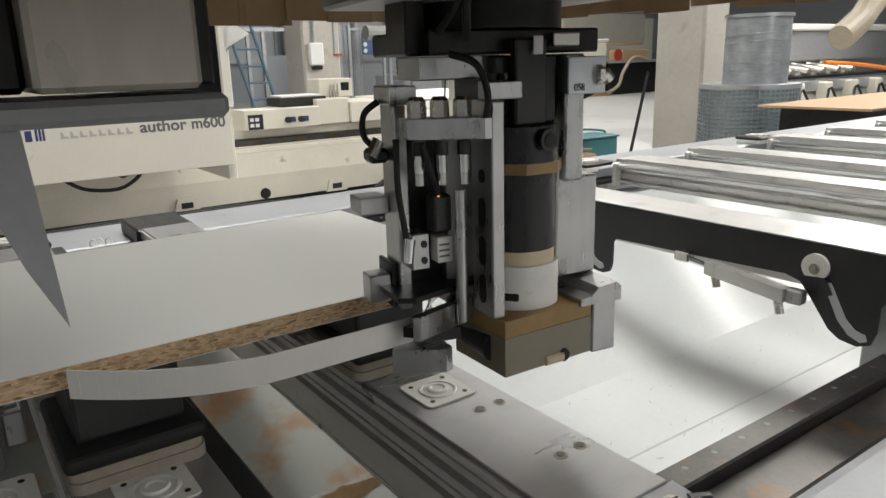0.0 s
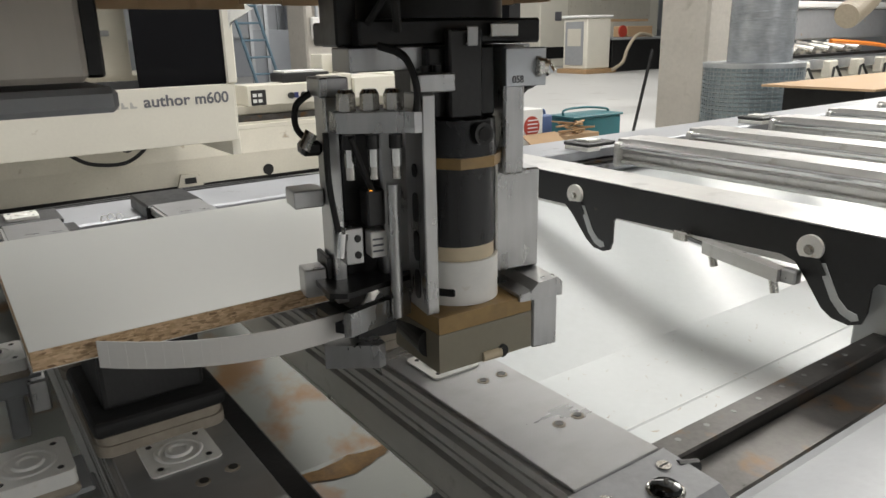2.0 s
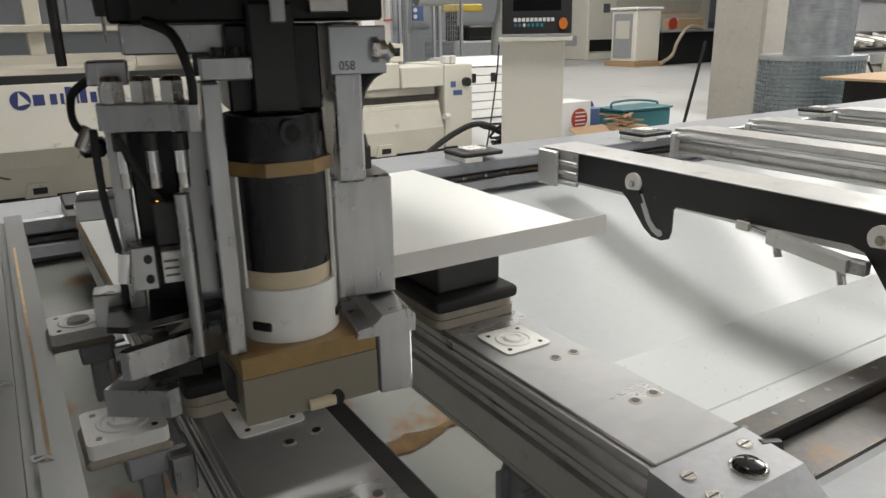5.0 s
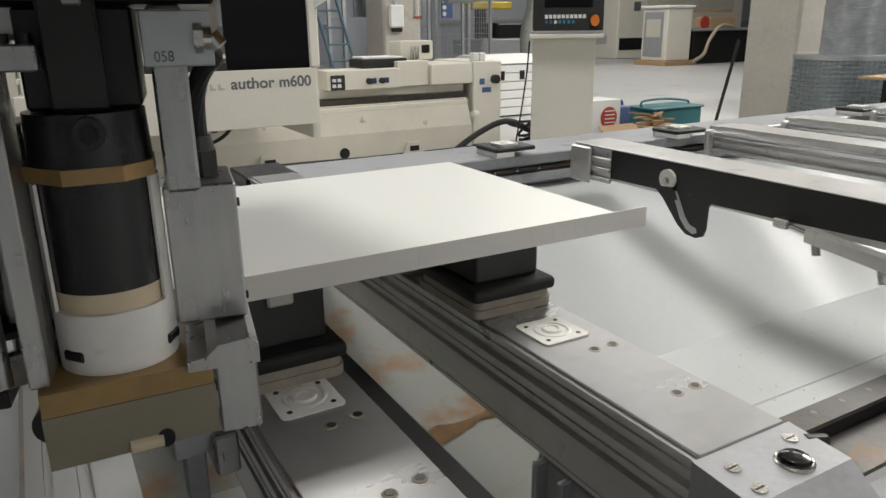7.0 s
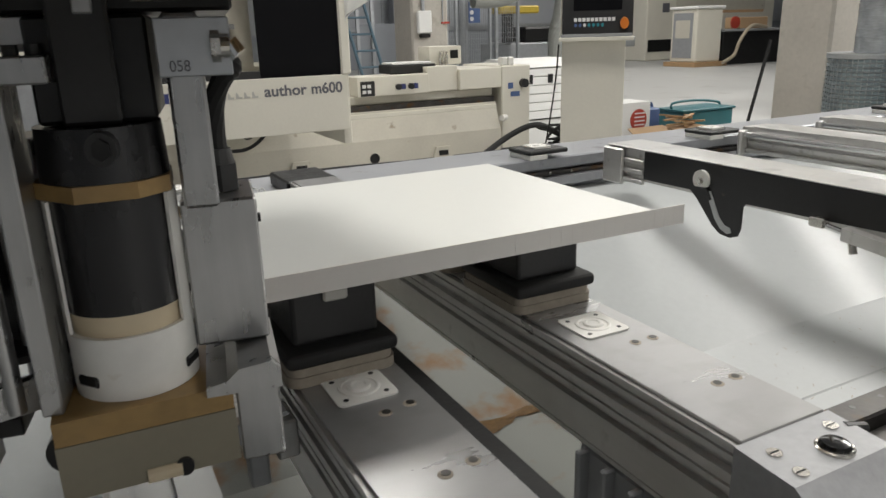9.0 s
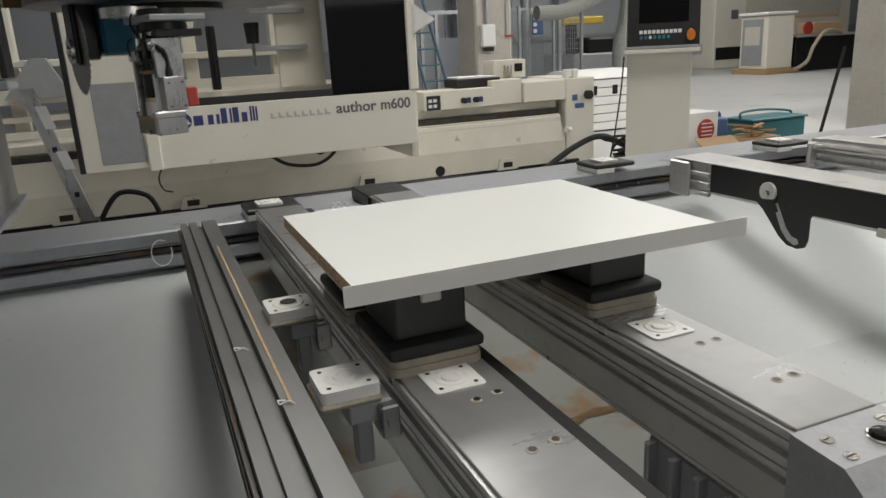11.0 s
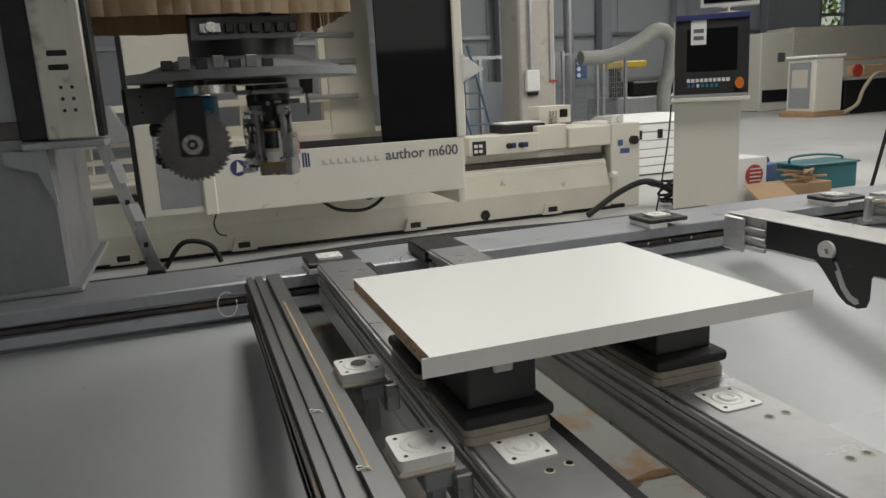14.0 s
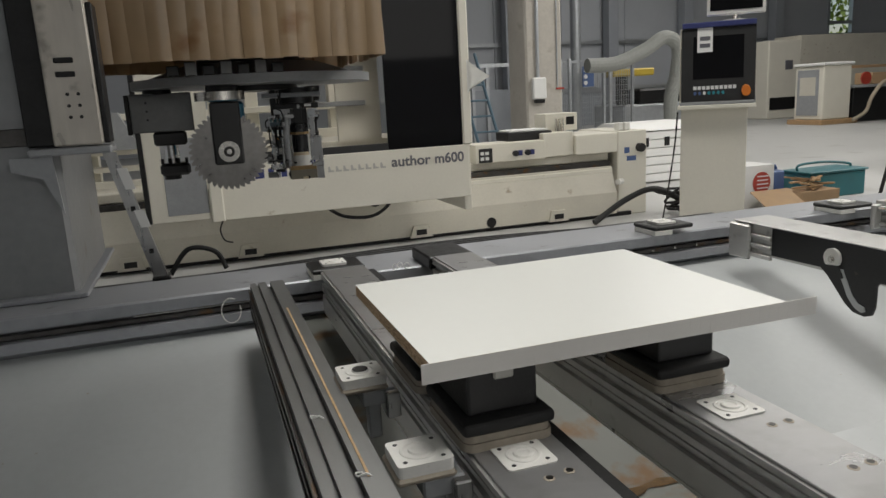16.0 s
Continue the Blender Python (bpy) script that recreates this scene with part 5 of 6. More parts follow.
def floor_things():
    c = carton("white_carton", "white cardboard carton with red round print", "box", 5.15, 5.58, 6.0, 6.35, 0.46, PAPER)
    part("print_disc", C((5.42, 5.994, 0.28), (5.42, 5.9995, 0.28), 0.11, seg=28), RED, c)
    for k in range(4):
        part("print_bar", B(5.36, 5.5, 5.991, 5.9938, 0.22 + k * 0.04, 0.232 + k * 0.04), PAPER, c)
    carton("cardboard_box", "open brown cardboard box on the floor", "box", 5.86, 6.36, 5.9, 6.2, 0.15, CARD)
    f = thing("cardboard_sheet", "loose brown cardboard sheet leaning on boxes", "cardboard")
    part("sheet", prism(bmesh.new(), [(5.58, 0.005), (5.93, 0.20), (5.93, 0.21), (5.58, 0.015)], "x", 5.22, 5.70), CARD, f)
    w = thing("wood_offcuts", "small heap of wood offcuts on a box", "wood offcuts")
    rnd = random.Random(2)
    for k in range(14):
        bm = B(-0.15, 0.15, -0.018, 0.018, -0.008, 0.008)
        bmesh.ops.transform(bm, matrix=pose(6.12 + rnd.uniform(-0.15, 0.15), 6.05 + rnd.uniform(-0.08, 0.08), 0.16 + k * 0.008, rnd.uniform(-8, 8), rnd.uniform(-8, 8), rnd.uniform(-70, 70)), verts=bm.verts)
        part("offcut", bm, WOOD, w)
    j = thing("canister", "blue plastic canister with handle", "canister")
    part("body", B(5.80, 6.02, 6.3, 6.55, 0, 0.34, bev=0.03, seg=3), BLUE_PL, j)
    part("neck", C((5.87, 6.42, 0.34), (5.87, 6.42, 0.40), 0.035, seg=16), WHITE_PL, j)
    part("handle", tubem(bmesh.new(), [(5.91, 6.42, 0.335), (5.94, 6.42, 0.39), (5.98, 6.42, 0.38), (6.0, 6.42, 0.335)], 0.015), BLUE_PL, j)
    t = thing("teal_crate", "teal plastic tool crate with carrying handle", "crate")
    bm = boxm(bmesh.new(), 6.26, 7.05, 6.2, 6.6, 0, 0.27, bev=0.01)
    part("crate_body", bm, TEAL, t)
    part("rim", B(6.24, 7.07, 6.18, 6.62, 0.2705, 0.295, bev=0.006), TEAL, t)
    part("handle", tubem(bmesh.new(), [(6.28, 6.4, 0.29), (6.30, 6.4, 0.36), (6.65, 6.4, 0.37), (7.0, 6.4, 0.33), (7.04, 6.4, 0.29)], 0.014), TEAL, t)
    # long white shed of boxes behind the console
    s = thing("white_crate_stack", "white slatted crate with dark hand holes", "crate")
    for k in range(6):
        part("slat", B(5.5, 6.5, 8.5, 9.4, 0.02 + k * 0.115, 0.125 + k * 0.115, bev=0.008), PAPER, s)
    part("lid", prism(bmesh.new(), [(8.48, 0.715), (8.75, 0.82), (9.15, 0.82), (9.42, 0.715)], "x", 5.48, 6.52), PAPER, s)
    for x in (5.72, 6.05):
        part("hand_hole", B(x, x + 0.08, 8.494, 8.4995, 0.50, 0.62), DARK_STEEL, s)
    # cabinets and machines far down the hall
    k = thing("white_cabinet", "off-white machine cabinet on a wooden pallet", "cabinet")
    part("pallet", B(16.3, 17.6, 15.7, 16.95, 0, 0.13, bev=0.01), WOOD, k)
    part("body", B(16.4, 17.4, 15.8, 16.8, 0.131, 1.60, bev=0.03), BEIGE, k)
    part("lid", B(16.35, 17.45, 15.75, 16.85, 1.601, 1.68, bev=0.02), PAPER, k)
    d = part("door", B(16.385, 16.3995, 15.95, 16.7, 0.25, 1.5, bev=0.004), GREY_CAST, k)
    part("door_window", B(16.378, 16.3845, 16.05, 16.6, 0.8, 1.3), BEIGE_DK, d)
    b = thing("large_machine", "long pale enclosed machine far down the hall", "machine")
    part("body", B(18.2, 24.5, 19.8, 21.8, 0, 2.55, bev=0.03), BEIGE, b)
    part("hood", B(19.5, 24.0, 19.79, 21.0, 1.6, 2.7, bev=0.03), BEIGE_DK, b)
    part("dark_band", B(18.3, 24.4, 19.78, 19.795, 0.3, 0.7), DARK_STEEL, b)
    part("label_plate", B(18.9, 19.2, 19.785, 19.799, 1.6, 1.9), GREY_INK, b)
    n = thing("dark_bench", "dark workbench with red-topped machine parts", "workbench")
    part("bench_body", B(17.6, 20.4, 15.9, 17.2, 0, 0.95, bev=0.02), DARK_STEEL, n)
    part("bench_top", B(17.5, 20.5, 15.8, 17.3, 0.951, 1.02, bev=0.01), GREY_CAST, n)
    part("part_box", B(18.6, 19.8, 16.2, 16.8, 1.021, 1.35, bev=0.02), CARD, n)
    part("red_guard", C((18.4, 16.2, 1.2), (18.4, 16.25, 1.2), 0.18, seg=20), RED, n)
    part("frame_bar", B(17.9, 20.4, 16.9, 17.0, 1.5, 1.58), CARD, n)
    h = thing("air_hose", "pale hose looping from the workbench", "hose")
    part("hose", tubem(bmesh.new(), [(19.2, 15.75, 1.05), (18.4, 15.6, 1.1), (17.9, 15.55, 0.7), (17.7, 15.55, 0.3), (17.2, 15.5, 0.1)], 0.05), HOSE, h)
    # metal mesh cage
    g = thing("guard_fence", "grey metal mesh guard fence with blue safety sign", "fence")
    for x in (7.4, 7.62, 8.45, 8.6, 9.16):
        part("post", B(x, x + 0.06, 14.0, 14.06, 0, 1.95, bev=0.005), GALV, g)
    for z in (0.1, 1.86):
        part("rail", B(7.4, 9.22, 14.06, 14.1, z, z + 0.05), GALV, g)
    for k in range(40):
        part("wire", B(7.42 + k * 0.045, 7.428 + k * 0.045, 14.02, 14.03, 0.1, 1.9), GALV, g)
    for k in range(16):
        part("cross_wire", B(7.42, 9.2, 14.031, 14.038, 0.15 + k * 0.11, 0.158 + k * 0.11), GALV, g)
    sg = part("sign", B(7.93, 8.20, 13.97, 13.99, 1.36, 1.78), BLUE_PL, g, "blue and white safety sign")
    for k in range(3):
        part("sign_disc", C((8.0, 13.962, 1.44 + k * 0.13), (8.0, 13.9695, 1.44 + k * 0.13), 0.045, seg=16), PAPER, sg)
    f2 = thing("guard_fence", "grey slanted mesh guard panel by the wall", "fence")
    for x in (6.0, 6.35, 7.3):
        part("post", B(x, x + 0.07, 15.5, 15.57, 0, 1.9), GALV, f2)
    part("mesh_panel", B(6.07, 7.3, 15.55, 15.56, 0.2, 1.4), WALL_DK, f2)
    part("rail", B(5.0, 7.4, 15.5, 15.49, 1.9, 1.98), GALV, f2)
    st = thing("ladder", "blue step ladder leaning by the wall", "ladder")
    for dx in (0, 0.45):
        part("stile", C((5.3 + dx, 13.2, 0), (4.85 + dx, 13.5, 2.1), 0.03, seg=8), BLUE_GREY, st)
    for i in range(6):
        part("rung", C((5.25 - i * 0.07, 13.23 + i * 0.045, 0.3 + i * 0.3), (5.7 - i * 0.07, 13.23 + i * 0.045, 0.3 + i * 0.3), 0.02, seg=8), BLUE_GREY, st)
    p = thing("duct_pipe", "grey ribbed extraction duct bending over", "duct")
    part("duct", tubem(bmesh.new(), [(6.9, 12, 1.72), (7.5, 12, 1.74), (8.1, 12, 1.95), (8.55, 12, 2.18), (8.85, 12, 2.0), (8.82, 12, 1.5), (8.7, 12, 1.0), (8.75, 12, 0.02)], 0.13, 14), GREY_HOSE, p)
    o = thing("machine_cluster", "cluttered grey machine with yellow plate", "machine")
    part("body", B(9.6, 11.6, 15.0, 16.4, 0, 0.9, bev=0.04), GALV, o)
    part("yellow_plate", B(9.2, 10.3, 14.8, 15.3, 1.55, 1.72, bev=0.03), YELLOW, o)
    part("stand", B(9.5, 9.7, 15.0, 15.2, 0.9, 1.55), DARK_STEEL, o)
    part("dark_motor", B(10.0, 11.2, 15.0, 15.8, 0.901, 1.25, bev=0.05), DARK_STEEL, o)
    for k in range(3):
        part("table", B(11.4 + k * 1.5, 12.7 + k * 1.5, 17.5, 18.5, 0.2 + 0.2 * k, 0.9, bev=0.04), PAPER if k % 2 else GALV, o)
    r = thing("tool_rack", "tall rack with hanging red hoses and tools", "rack")
    part("rack_frame", B(14.2, 15.3, 18.0, 18.3, 0, 2.9, bev=0.03), WALL_M, r)
    for q in range(7):
        part("tool", C((14.3 + q * 0.14, 17.95, 1.3), (14.45 + q * 0.14, 17.95, 2.7), 0.03, seg=8), RED if q in (3,) else GALV, r)


def pillars():
    p = pillar(5.40, 11.085, 0.64, 0.67, "square concrete pillar with conduit and grey box", "concrete pillars")
    part("socket_box", B(-0.24, 0.0, -0.415, -0.336, 1.19, 1.53, bev=0.02), PAPER, p)
    part("socket_shadow", B(-0.2, -0.03, -0.41, -0.336, 1.13, 1.189, bev=0.01), DARK_STEEL, p)
    part("conduit", C((-0.13, -0.36, 1.53), (-0.13, -0.36, 6.0), 0.03, seg=12), GALV, p)
    part("conduit", C((0.22, -0.35, 1.35), (0.22, -0.35, 6.0), 0.012, seg=8), GALV, p)
    part("red_valve", B(0.2, 0.34, -0.36, -0.336, 1.33, 1.36), RED, p)
    pillar(7.17, 5.31, 0.44, 0.62, "pale concrete pillar beside coils of wire", "concrete pillars")
    for x in (10.6, 14.6, 17.8, 22.0):
        thing("wall_column", "grey steel column at the hall wall", "column", B(-0.2, 0.2, -0.2, 0.2, 0, 7.6, bev=0.01), WALL_DK, group="wall columns", at=pose(x, 23.6, 0))
    thing("downpipe", "pale galvanised steel downpipe by the wall", "pipe", C((0, 0, 0), (0, 0, 7.5), 0.12, seg=14), GALV, at=pose(8.35, 15.0, 0))
    # coil stack
    c = thing("wire_coil", "stack of blue-grey welded wire mesh rolls", "wire roll")
    for k in range(24):
        part("wire_ring", C((6.56, 4.2, 0.01 + k * 0.0375), (6.56, 4.2, 0.034 + k * 0.0375), 0.44, seg=32), COIL, c)
    part("coil_core", C((6.56, 4.2, 0.0), (6.56, 4.2, 0.90), 0.42, seg=32), GALV, c)
    for k in range(36):
        a = radians(140 + k * 6)
        x, y = 6.56 + 0.444 * math.cos(a), 4.2 + 0.444 * math.sin(a)
        part("mesh_wire", C((x, y, 0.0), (x, y, 0.90), 0.0035, seg=5), GALV, c)
    part("top_ring", C((6.56, 4.2, 0.9005), (6.56, 4.2, 0.94), 0.45, seg=36), GALV, c)
    f = thing("wrapped_roll", "grey drum roll wrapped in glossy stretch film", "roll")
    part("roll", C((6.64, 4.2, 0.9405), (6.64, 4.2, 1.53), 0.285, seg=40), FILM, f)
    for z in (1.05, 1.12, 1.30, 1.36):
        bm = bmesh.new()
        bmesh.ops.create_cone(bm, cap_ends=False, segments=40, radius1=0.290, radius2=0.288, depth=0.010, matrix=pose(6.64, 4.2, z, 4 if z < 1.2 else -5, 3, 0))
        part("film_fold", bm, FILM, f)
    part("rim", C((6.64, 4.2, 1.5305), (6.64, 4.2, 1.56), 0.30, seg=40), GALV, f)
    s = thing("signal_stand", "thin black leaning pole stand", "stand")
    part("pole", C((6.35, 5.45, 0.0), (6.52, 5.35, 1.05), 0.018, seg=8), BLACK, s)
    part("foot_plate", B(6.22, 6.5, 5.35, 5.55, 0, 0.02), PAPER, s)
    # roller machine at the side
    m = thing("roller_machine", "pale machine with roller tracks, motors and hoses", "machine")
    part("bed", B(9.0, 14.5, 5.8, 6.8, 0.0, 0.62, bev=0.02), BEIGE_DK, m)
    part("track", B(9.0, 14.5, 5.72, 6.0, 0.66, 0.80, bev=0.01), GALV, m)
    part("track", B(9.0, 14.5, 5.74, 5.9, 0.83, 0.87, bev=0.005), DARK_STEEL, m)
    for k in range(7):
        part("roller_head", C((9.3 + k * 0.42, 5.8, 0.9), (9.3 + k * 0.42, 6.3, 0.98), 0.07, seg=14), NICKEL, m)
        part("motor", B(9.2 + k * 0.75, 9.4 + k * 0.75, 5.6, 5.75, 0.55, 0.78, bev=0.02), BEIGE, m)
        part("cable", tubem(bmesh.new(), [(9.3 + k * 0.75, 5.58, 0.7), (9.45 + k * 0.75, 5.5, 0.45), (9.75 + k * 0.75, 5.5, 0.42), (10.0 + k * 0.75, 5.58, 0.68)], 0.018, 7), RUBBER, m)
    part("hood", B(10.3, 14.5, 6.3, 6.9, 1.05, 1.5, bev=0.02), GREY_CAST, m)
    part("hood_top", B(10.0, 14.5, 6.25, 6.95, 1.501, 1.6, bev=0.02), PAPER, m)
    part("orange_hose", tubem(bmesh.new(), [(10.4, 5.5, 1.05), (11.6, 5.5, 0.98), (12.8, 5.5, 0.86)], 0.03, 8), ORANGE, m)
    part("white_panel", B(9.4, 10.2, 6.35, 6.4, 1.15, 1.45), PAPER, m)
    h = thing("spiral_hose", "large pale ribbed extraction hose hanging down", "hose")
    part("hose", tubem(bmesh.new(), [(8.15, 4.2, 1.34), (8.3, 4.2, 1.40), (8.65, 4.2, 1.62), (8.9, 4.2, 2.1), (8.9, 4.2, 4.5), (8.9, 4.2, 7.99)], 0.13, 16), HOSE, h)
    for k in range(9):
        bm = bmesh.new()
        bmesh.ops.create_cone(bm, cap_ends=False, segments=18, radius1=0.137, radius2=0.137, depth=0.02, matrix=pose(8.18 + k * 0.042, 4.2, 1.355 + k * 0.02, 0, 60, 0))
        part("rib", bm, HOSE, h)
    pl = thing("plywood_sheets", "thin plywood sheets lying on the table end", "plywood")
    part("sheet", B(4.6, 6.4, 2.2, 2.9, 0.886, 0.90), CARD, pl)
    part("stand", B(4.7, 6.3, 2.3, 2.8, 0.0, 0.885), DARK_STEEL, pl)
    tr = thing("tree_backdrop", "sunlit green trees outside the window", "trees", kind="stuff")
    rnd = random.Random(4)
    bm = bmesh.new()
    for k in range(2600):
        p = Vector((rnd.uniform(24, 38), rnd.uniform(29, 33), rnd.uniform(0.2, 9)))
        s = rnd.uniform(0.12, 0.3)
        m_ = Matrix.Translation(p) @ Euler((rnd.uniform(0, 6), rnd.uniform(0, 6), rnd.uniform(0, 6))).to_matrix().to_4x4() @ Matrix.Scale(s, 4)
        bm.faces.new([bm.verts.new(m_ @ Vector(v)) for v in ((-1, 0, 0), (0, -0.5, 0.1), (1, 0, 0), (0, 0.5, 0.1))])
    leaf = mat("leaf_green", (0.16, 0.24, 0.035), 0.6, 0.0, 0.4, 2, 0)
    part("leaves", bm, leaf, tr)
    for k in range(4):
        part("trunk", C((25 + k * 3.5, 31.5, 0), (25.3 + k * 3.5, 31.5, 7), 0.25, 0.08, seg=10), WOOD, tr)
    thing("ground", "grass outside the hall", "ground", B(-30, 60, 24.3, 60, -0.25, -0.02), leaf, kind="structure")


def small_things():
    # strut standing on the rail foot, wire ring, curls of cut edge strip
    s = thing("support_strut", "grey slanted steel strut with printed labels", "strut")
    part("bar", prism(bmesh.new(), [(-0.233, 1.205), (-0.200, 1.205), (-0.108, 0.845), (-0.146, 0.845)], "y", 2.29, 2.31), ALU_UP, s)
    for (z, h) in ((1.10, 0.06), (0.99, 0.05)):
        x = -0.2165 + (1.205 - z) * 0.258
        part("label", prism(bmesh.new(), [(x - 0.013 - 0.258 * 0, z + h), (x + 0.013, z + h), (x + 0.013 + h * 0.258, z), (x - 0.013 + h * 0.258, z)], "y", 2.286, 2.2895), PAPER, s)
    for z in (1.045, 0.92):
        x = -0.2165 + (1.205 - z) * 0.258
        part("square_hole", B(x - 0.006, x + 0.006, 2.287, 2.2895, z - 0.007, z + 0.007), DARK_STEEL, s)
    part("strut_foot", B(-0.15, -0.10, 2.27, 2.33, 0.0, 0.846, bev=0.004), DARK_STEEL, s)
    w = thing("wire_loop", "loop of thin pale wire on the rail", "wire")
    pts = [(0.045 + 0.022 * math.cos(radians(a)), 1.815, 0.842 + 0.03 * math.sin(radians(a))) for a in range(60, 400, 40)]
    part("wire", tubem(bmesh.new(), pts, 0.0015, 6), WHITE_PL, w)
    c = thing("strip_curls", "white curls of trimmed edge strip", "offcuts")
    for k, (x, y, z) in enumerate(((0.445, 1.80, 0.90), (0.46, 1.81, 0.90), (0.475, 1.80, 0.90))):
        pts = [(x + 0.006 * math.cos(a * 1.1), y + a * 0.003, z - 0.012 + 0.008 * math.sin(a * 1.1) + 0.01) for a in range(6)]
        part("curl", tubem(bmesh.new(), pts, 0.0012, 5), PAPER, c)
    for k, (x, y) in enumerate(((0.138, 0.80), (0.115, 0.965))):
        pts = [(x + 0.008 * math.cos(a * 1.2), y + a * 0.003, 0.9165 + 0.003 * (a % 2)) for a in range(5)]
        part("curl", tubem(bmesh.new(), pts, 0.0011, 5), PAPER, c)
    cb = thing("floor_cable", "black cables lying behind the back rail", "cables")
    part("cable", tubem(bmesh.new(), [(-0.11, 2.5, 0.80), (-0.05, 2.5, 0.875), (0.03, 2.5, 0.86), (0.06, 2.5, 0.80)], 0.008), RUBBER, cb)
    for k in range(5):
        part("cable", tubem(bmesh.new(), [(-0.5, 2.35 + k * 0.03, 0.80 - 0.01 * k), (0.2, 2.4 + k * 0.02, 0.79), (0.9, 2.36 + k * 0.03, 0.80), (1.6, 2.4, 0.79)], 0.009, 7), RUBBER, cb)
    ch = thing("cable_channel", "dark cable channel behind the back rail", "cable channel")
    part("channel", B(-3.5, 2.0, 2.3, 2.55, 0.0, 0.78, bev=0.004), DARK_STEEL, ch)


hall()
table()
L_BEAM = beam(0.3075, 0.36, 1.775, label="aluminium console beam with steel top and white valve cover", pad_y=0.769, holes=((0.0035, 0.714), (0.029, 0.719), (0.0065, 0.608), (0.033, 0.613)))
R_BEAM = beam(0.585, 0.53, 1.775, label="aluminium console beam with grey end cap and black knob", pad_y=0.773, holes=((0.009, 0.715), (0.033, 0.715), (0.011, 0.608), (0.035, 0.609)), front_cap=True)
pod(0.3045, 0.862, 0.9202, PZ0 - 0.0002, "black vacuum pod on dusty gasket under the panel")
pod(0.3045, 1.04, 0.9202, PZ0 - 0.0002, "black vacuum pod on dusty gasket under the panel")
pod(0.583, 0.905, 0.9202, PZ0 - 0.0002, "black vacuum pod on dusty gasket under the panel")
pod(0.583, 1.08, 0.9202, PZ0 - 0.0002, "black vacuum pod on dusty gasket under the panel")
sb = thing("side_band", "black rubber band along the beam", "rubber band", B(0.3605, 0.386, 0.36, 1.775, 0.885, 0.909, bev=0.003), RUBBER)
tb = thing("stop_rail", "slim grooved aluminium rail with brown dusty groove", "machine rail")
part("extrusion", prism(bmesh.new(), [(0.09, 0.83), (0.09, 0.917), (0.102, 0.917), (0.102, 0.910), (0.108, 0.910), (0.108, 0.917), (0.124, 0.917), (0.124, 0.905), (0.134, 0.905), (0.134, 0.917), (0.163, 0.917), (0.163, 0.83)], "y", 0.40, 1.745), STOP_ALU, tb)
for x, z in ((0.0885, 0.90), (0.0885, 0.875), (0.0885, 0.85)):
    part("side_groove", B(x - 0.004, x + 0.001, 0.40, 1.745, z - 0.004, z + 0.004), GUIDE, tb)
part("dust_line", B(0.1415, 0.1445, 0.80, 1.50, 0.9172, 0.9180), DUST, tb, "brown sawdust line")
stop_pad(0.193, 1.064, "white plastic stop pad with an open bore on grey bracket", open_bore=True)
stop_pad(0.200, 0.804, "white plastic stop pad on grey bracket")
e = end_block(0.302, 1.875, "black end stop with white pad at the beam end")
e = end_block(1.276, 1.879, "black end stop with white pads on the rail")
e = end_block(1.928, 1.851, "black end stop with white pads on the rail")
e = end_block(2.920, 1.870, "black end stop with white pads on the rail")
rb = thing("beam_end_cap", "dark scuffed cap at the rear end of the beam", "end cap", B(0.525, 0.645, 1.776, 1.93, RAIL_Z + 0.0005, 0.918, bev=0.004), DARK_STEEL)
black_beam()
for x in (2.057, 2.425, 2.935, 3.36, 3.80, 4.24):
    table_beam(x, 0.922)
workpiece()
second_machine()
console()
floor_things()
pillars()
small_things()


# ---- moving things ----
SEG = 72
STRIP_L = 0.518
strip = thing("edge_strip", "white plastic edge strip being glued along the panel", "edge strip")
seg_mesh = [mesh_of("strip_piece", B(-STRIP_L / SEG / 2 - 0.0009, STRIP_L / SEG / 2 + 0.0009, -0.0007 - d, 0.0007 - d, 1.0142 + d, 1.0366 - d), EDGE) for d in (0.0, 0.0001)]
pieces = []
for i in range(SEG):
    o = new("strip_piece", seg_mesh[i % 2])
    o.parent = strip
    pieces.append(o)
unit = banding_unit()
saw = saw_unit()
trim = trim_unit()
hood = tool_head()
skirt = curtain()
defl = side_unit()
col = gantry()

HX = [(0, 0.5728), (0.5, 0.5718), (1.0, 0.5667), (1.25, 0.5554), (1.5, 0.5391), (2.0, 0.4992), (2.5, 0.4614), (3.0, 0.4226), (3.5, 0.3837), (4.0, 0.3449), (5.0, 0.2672), (6.0, 0.1895), (6.5, 0.1497), (6.8, 0.1282), (7.0, 0.119), (16, 0.119)]


def head_x(t):
    for (a, p), (b, q) in zip(HX, HX[1:]):
        if a <= t <= b:
            return p + (q - p) * (t - a) / (b - a)
    return HX[-1][1]


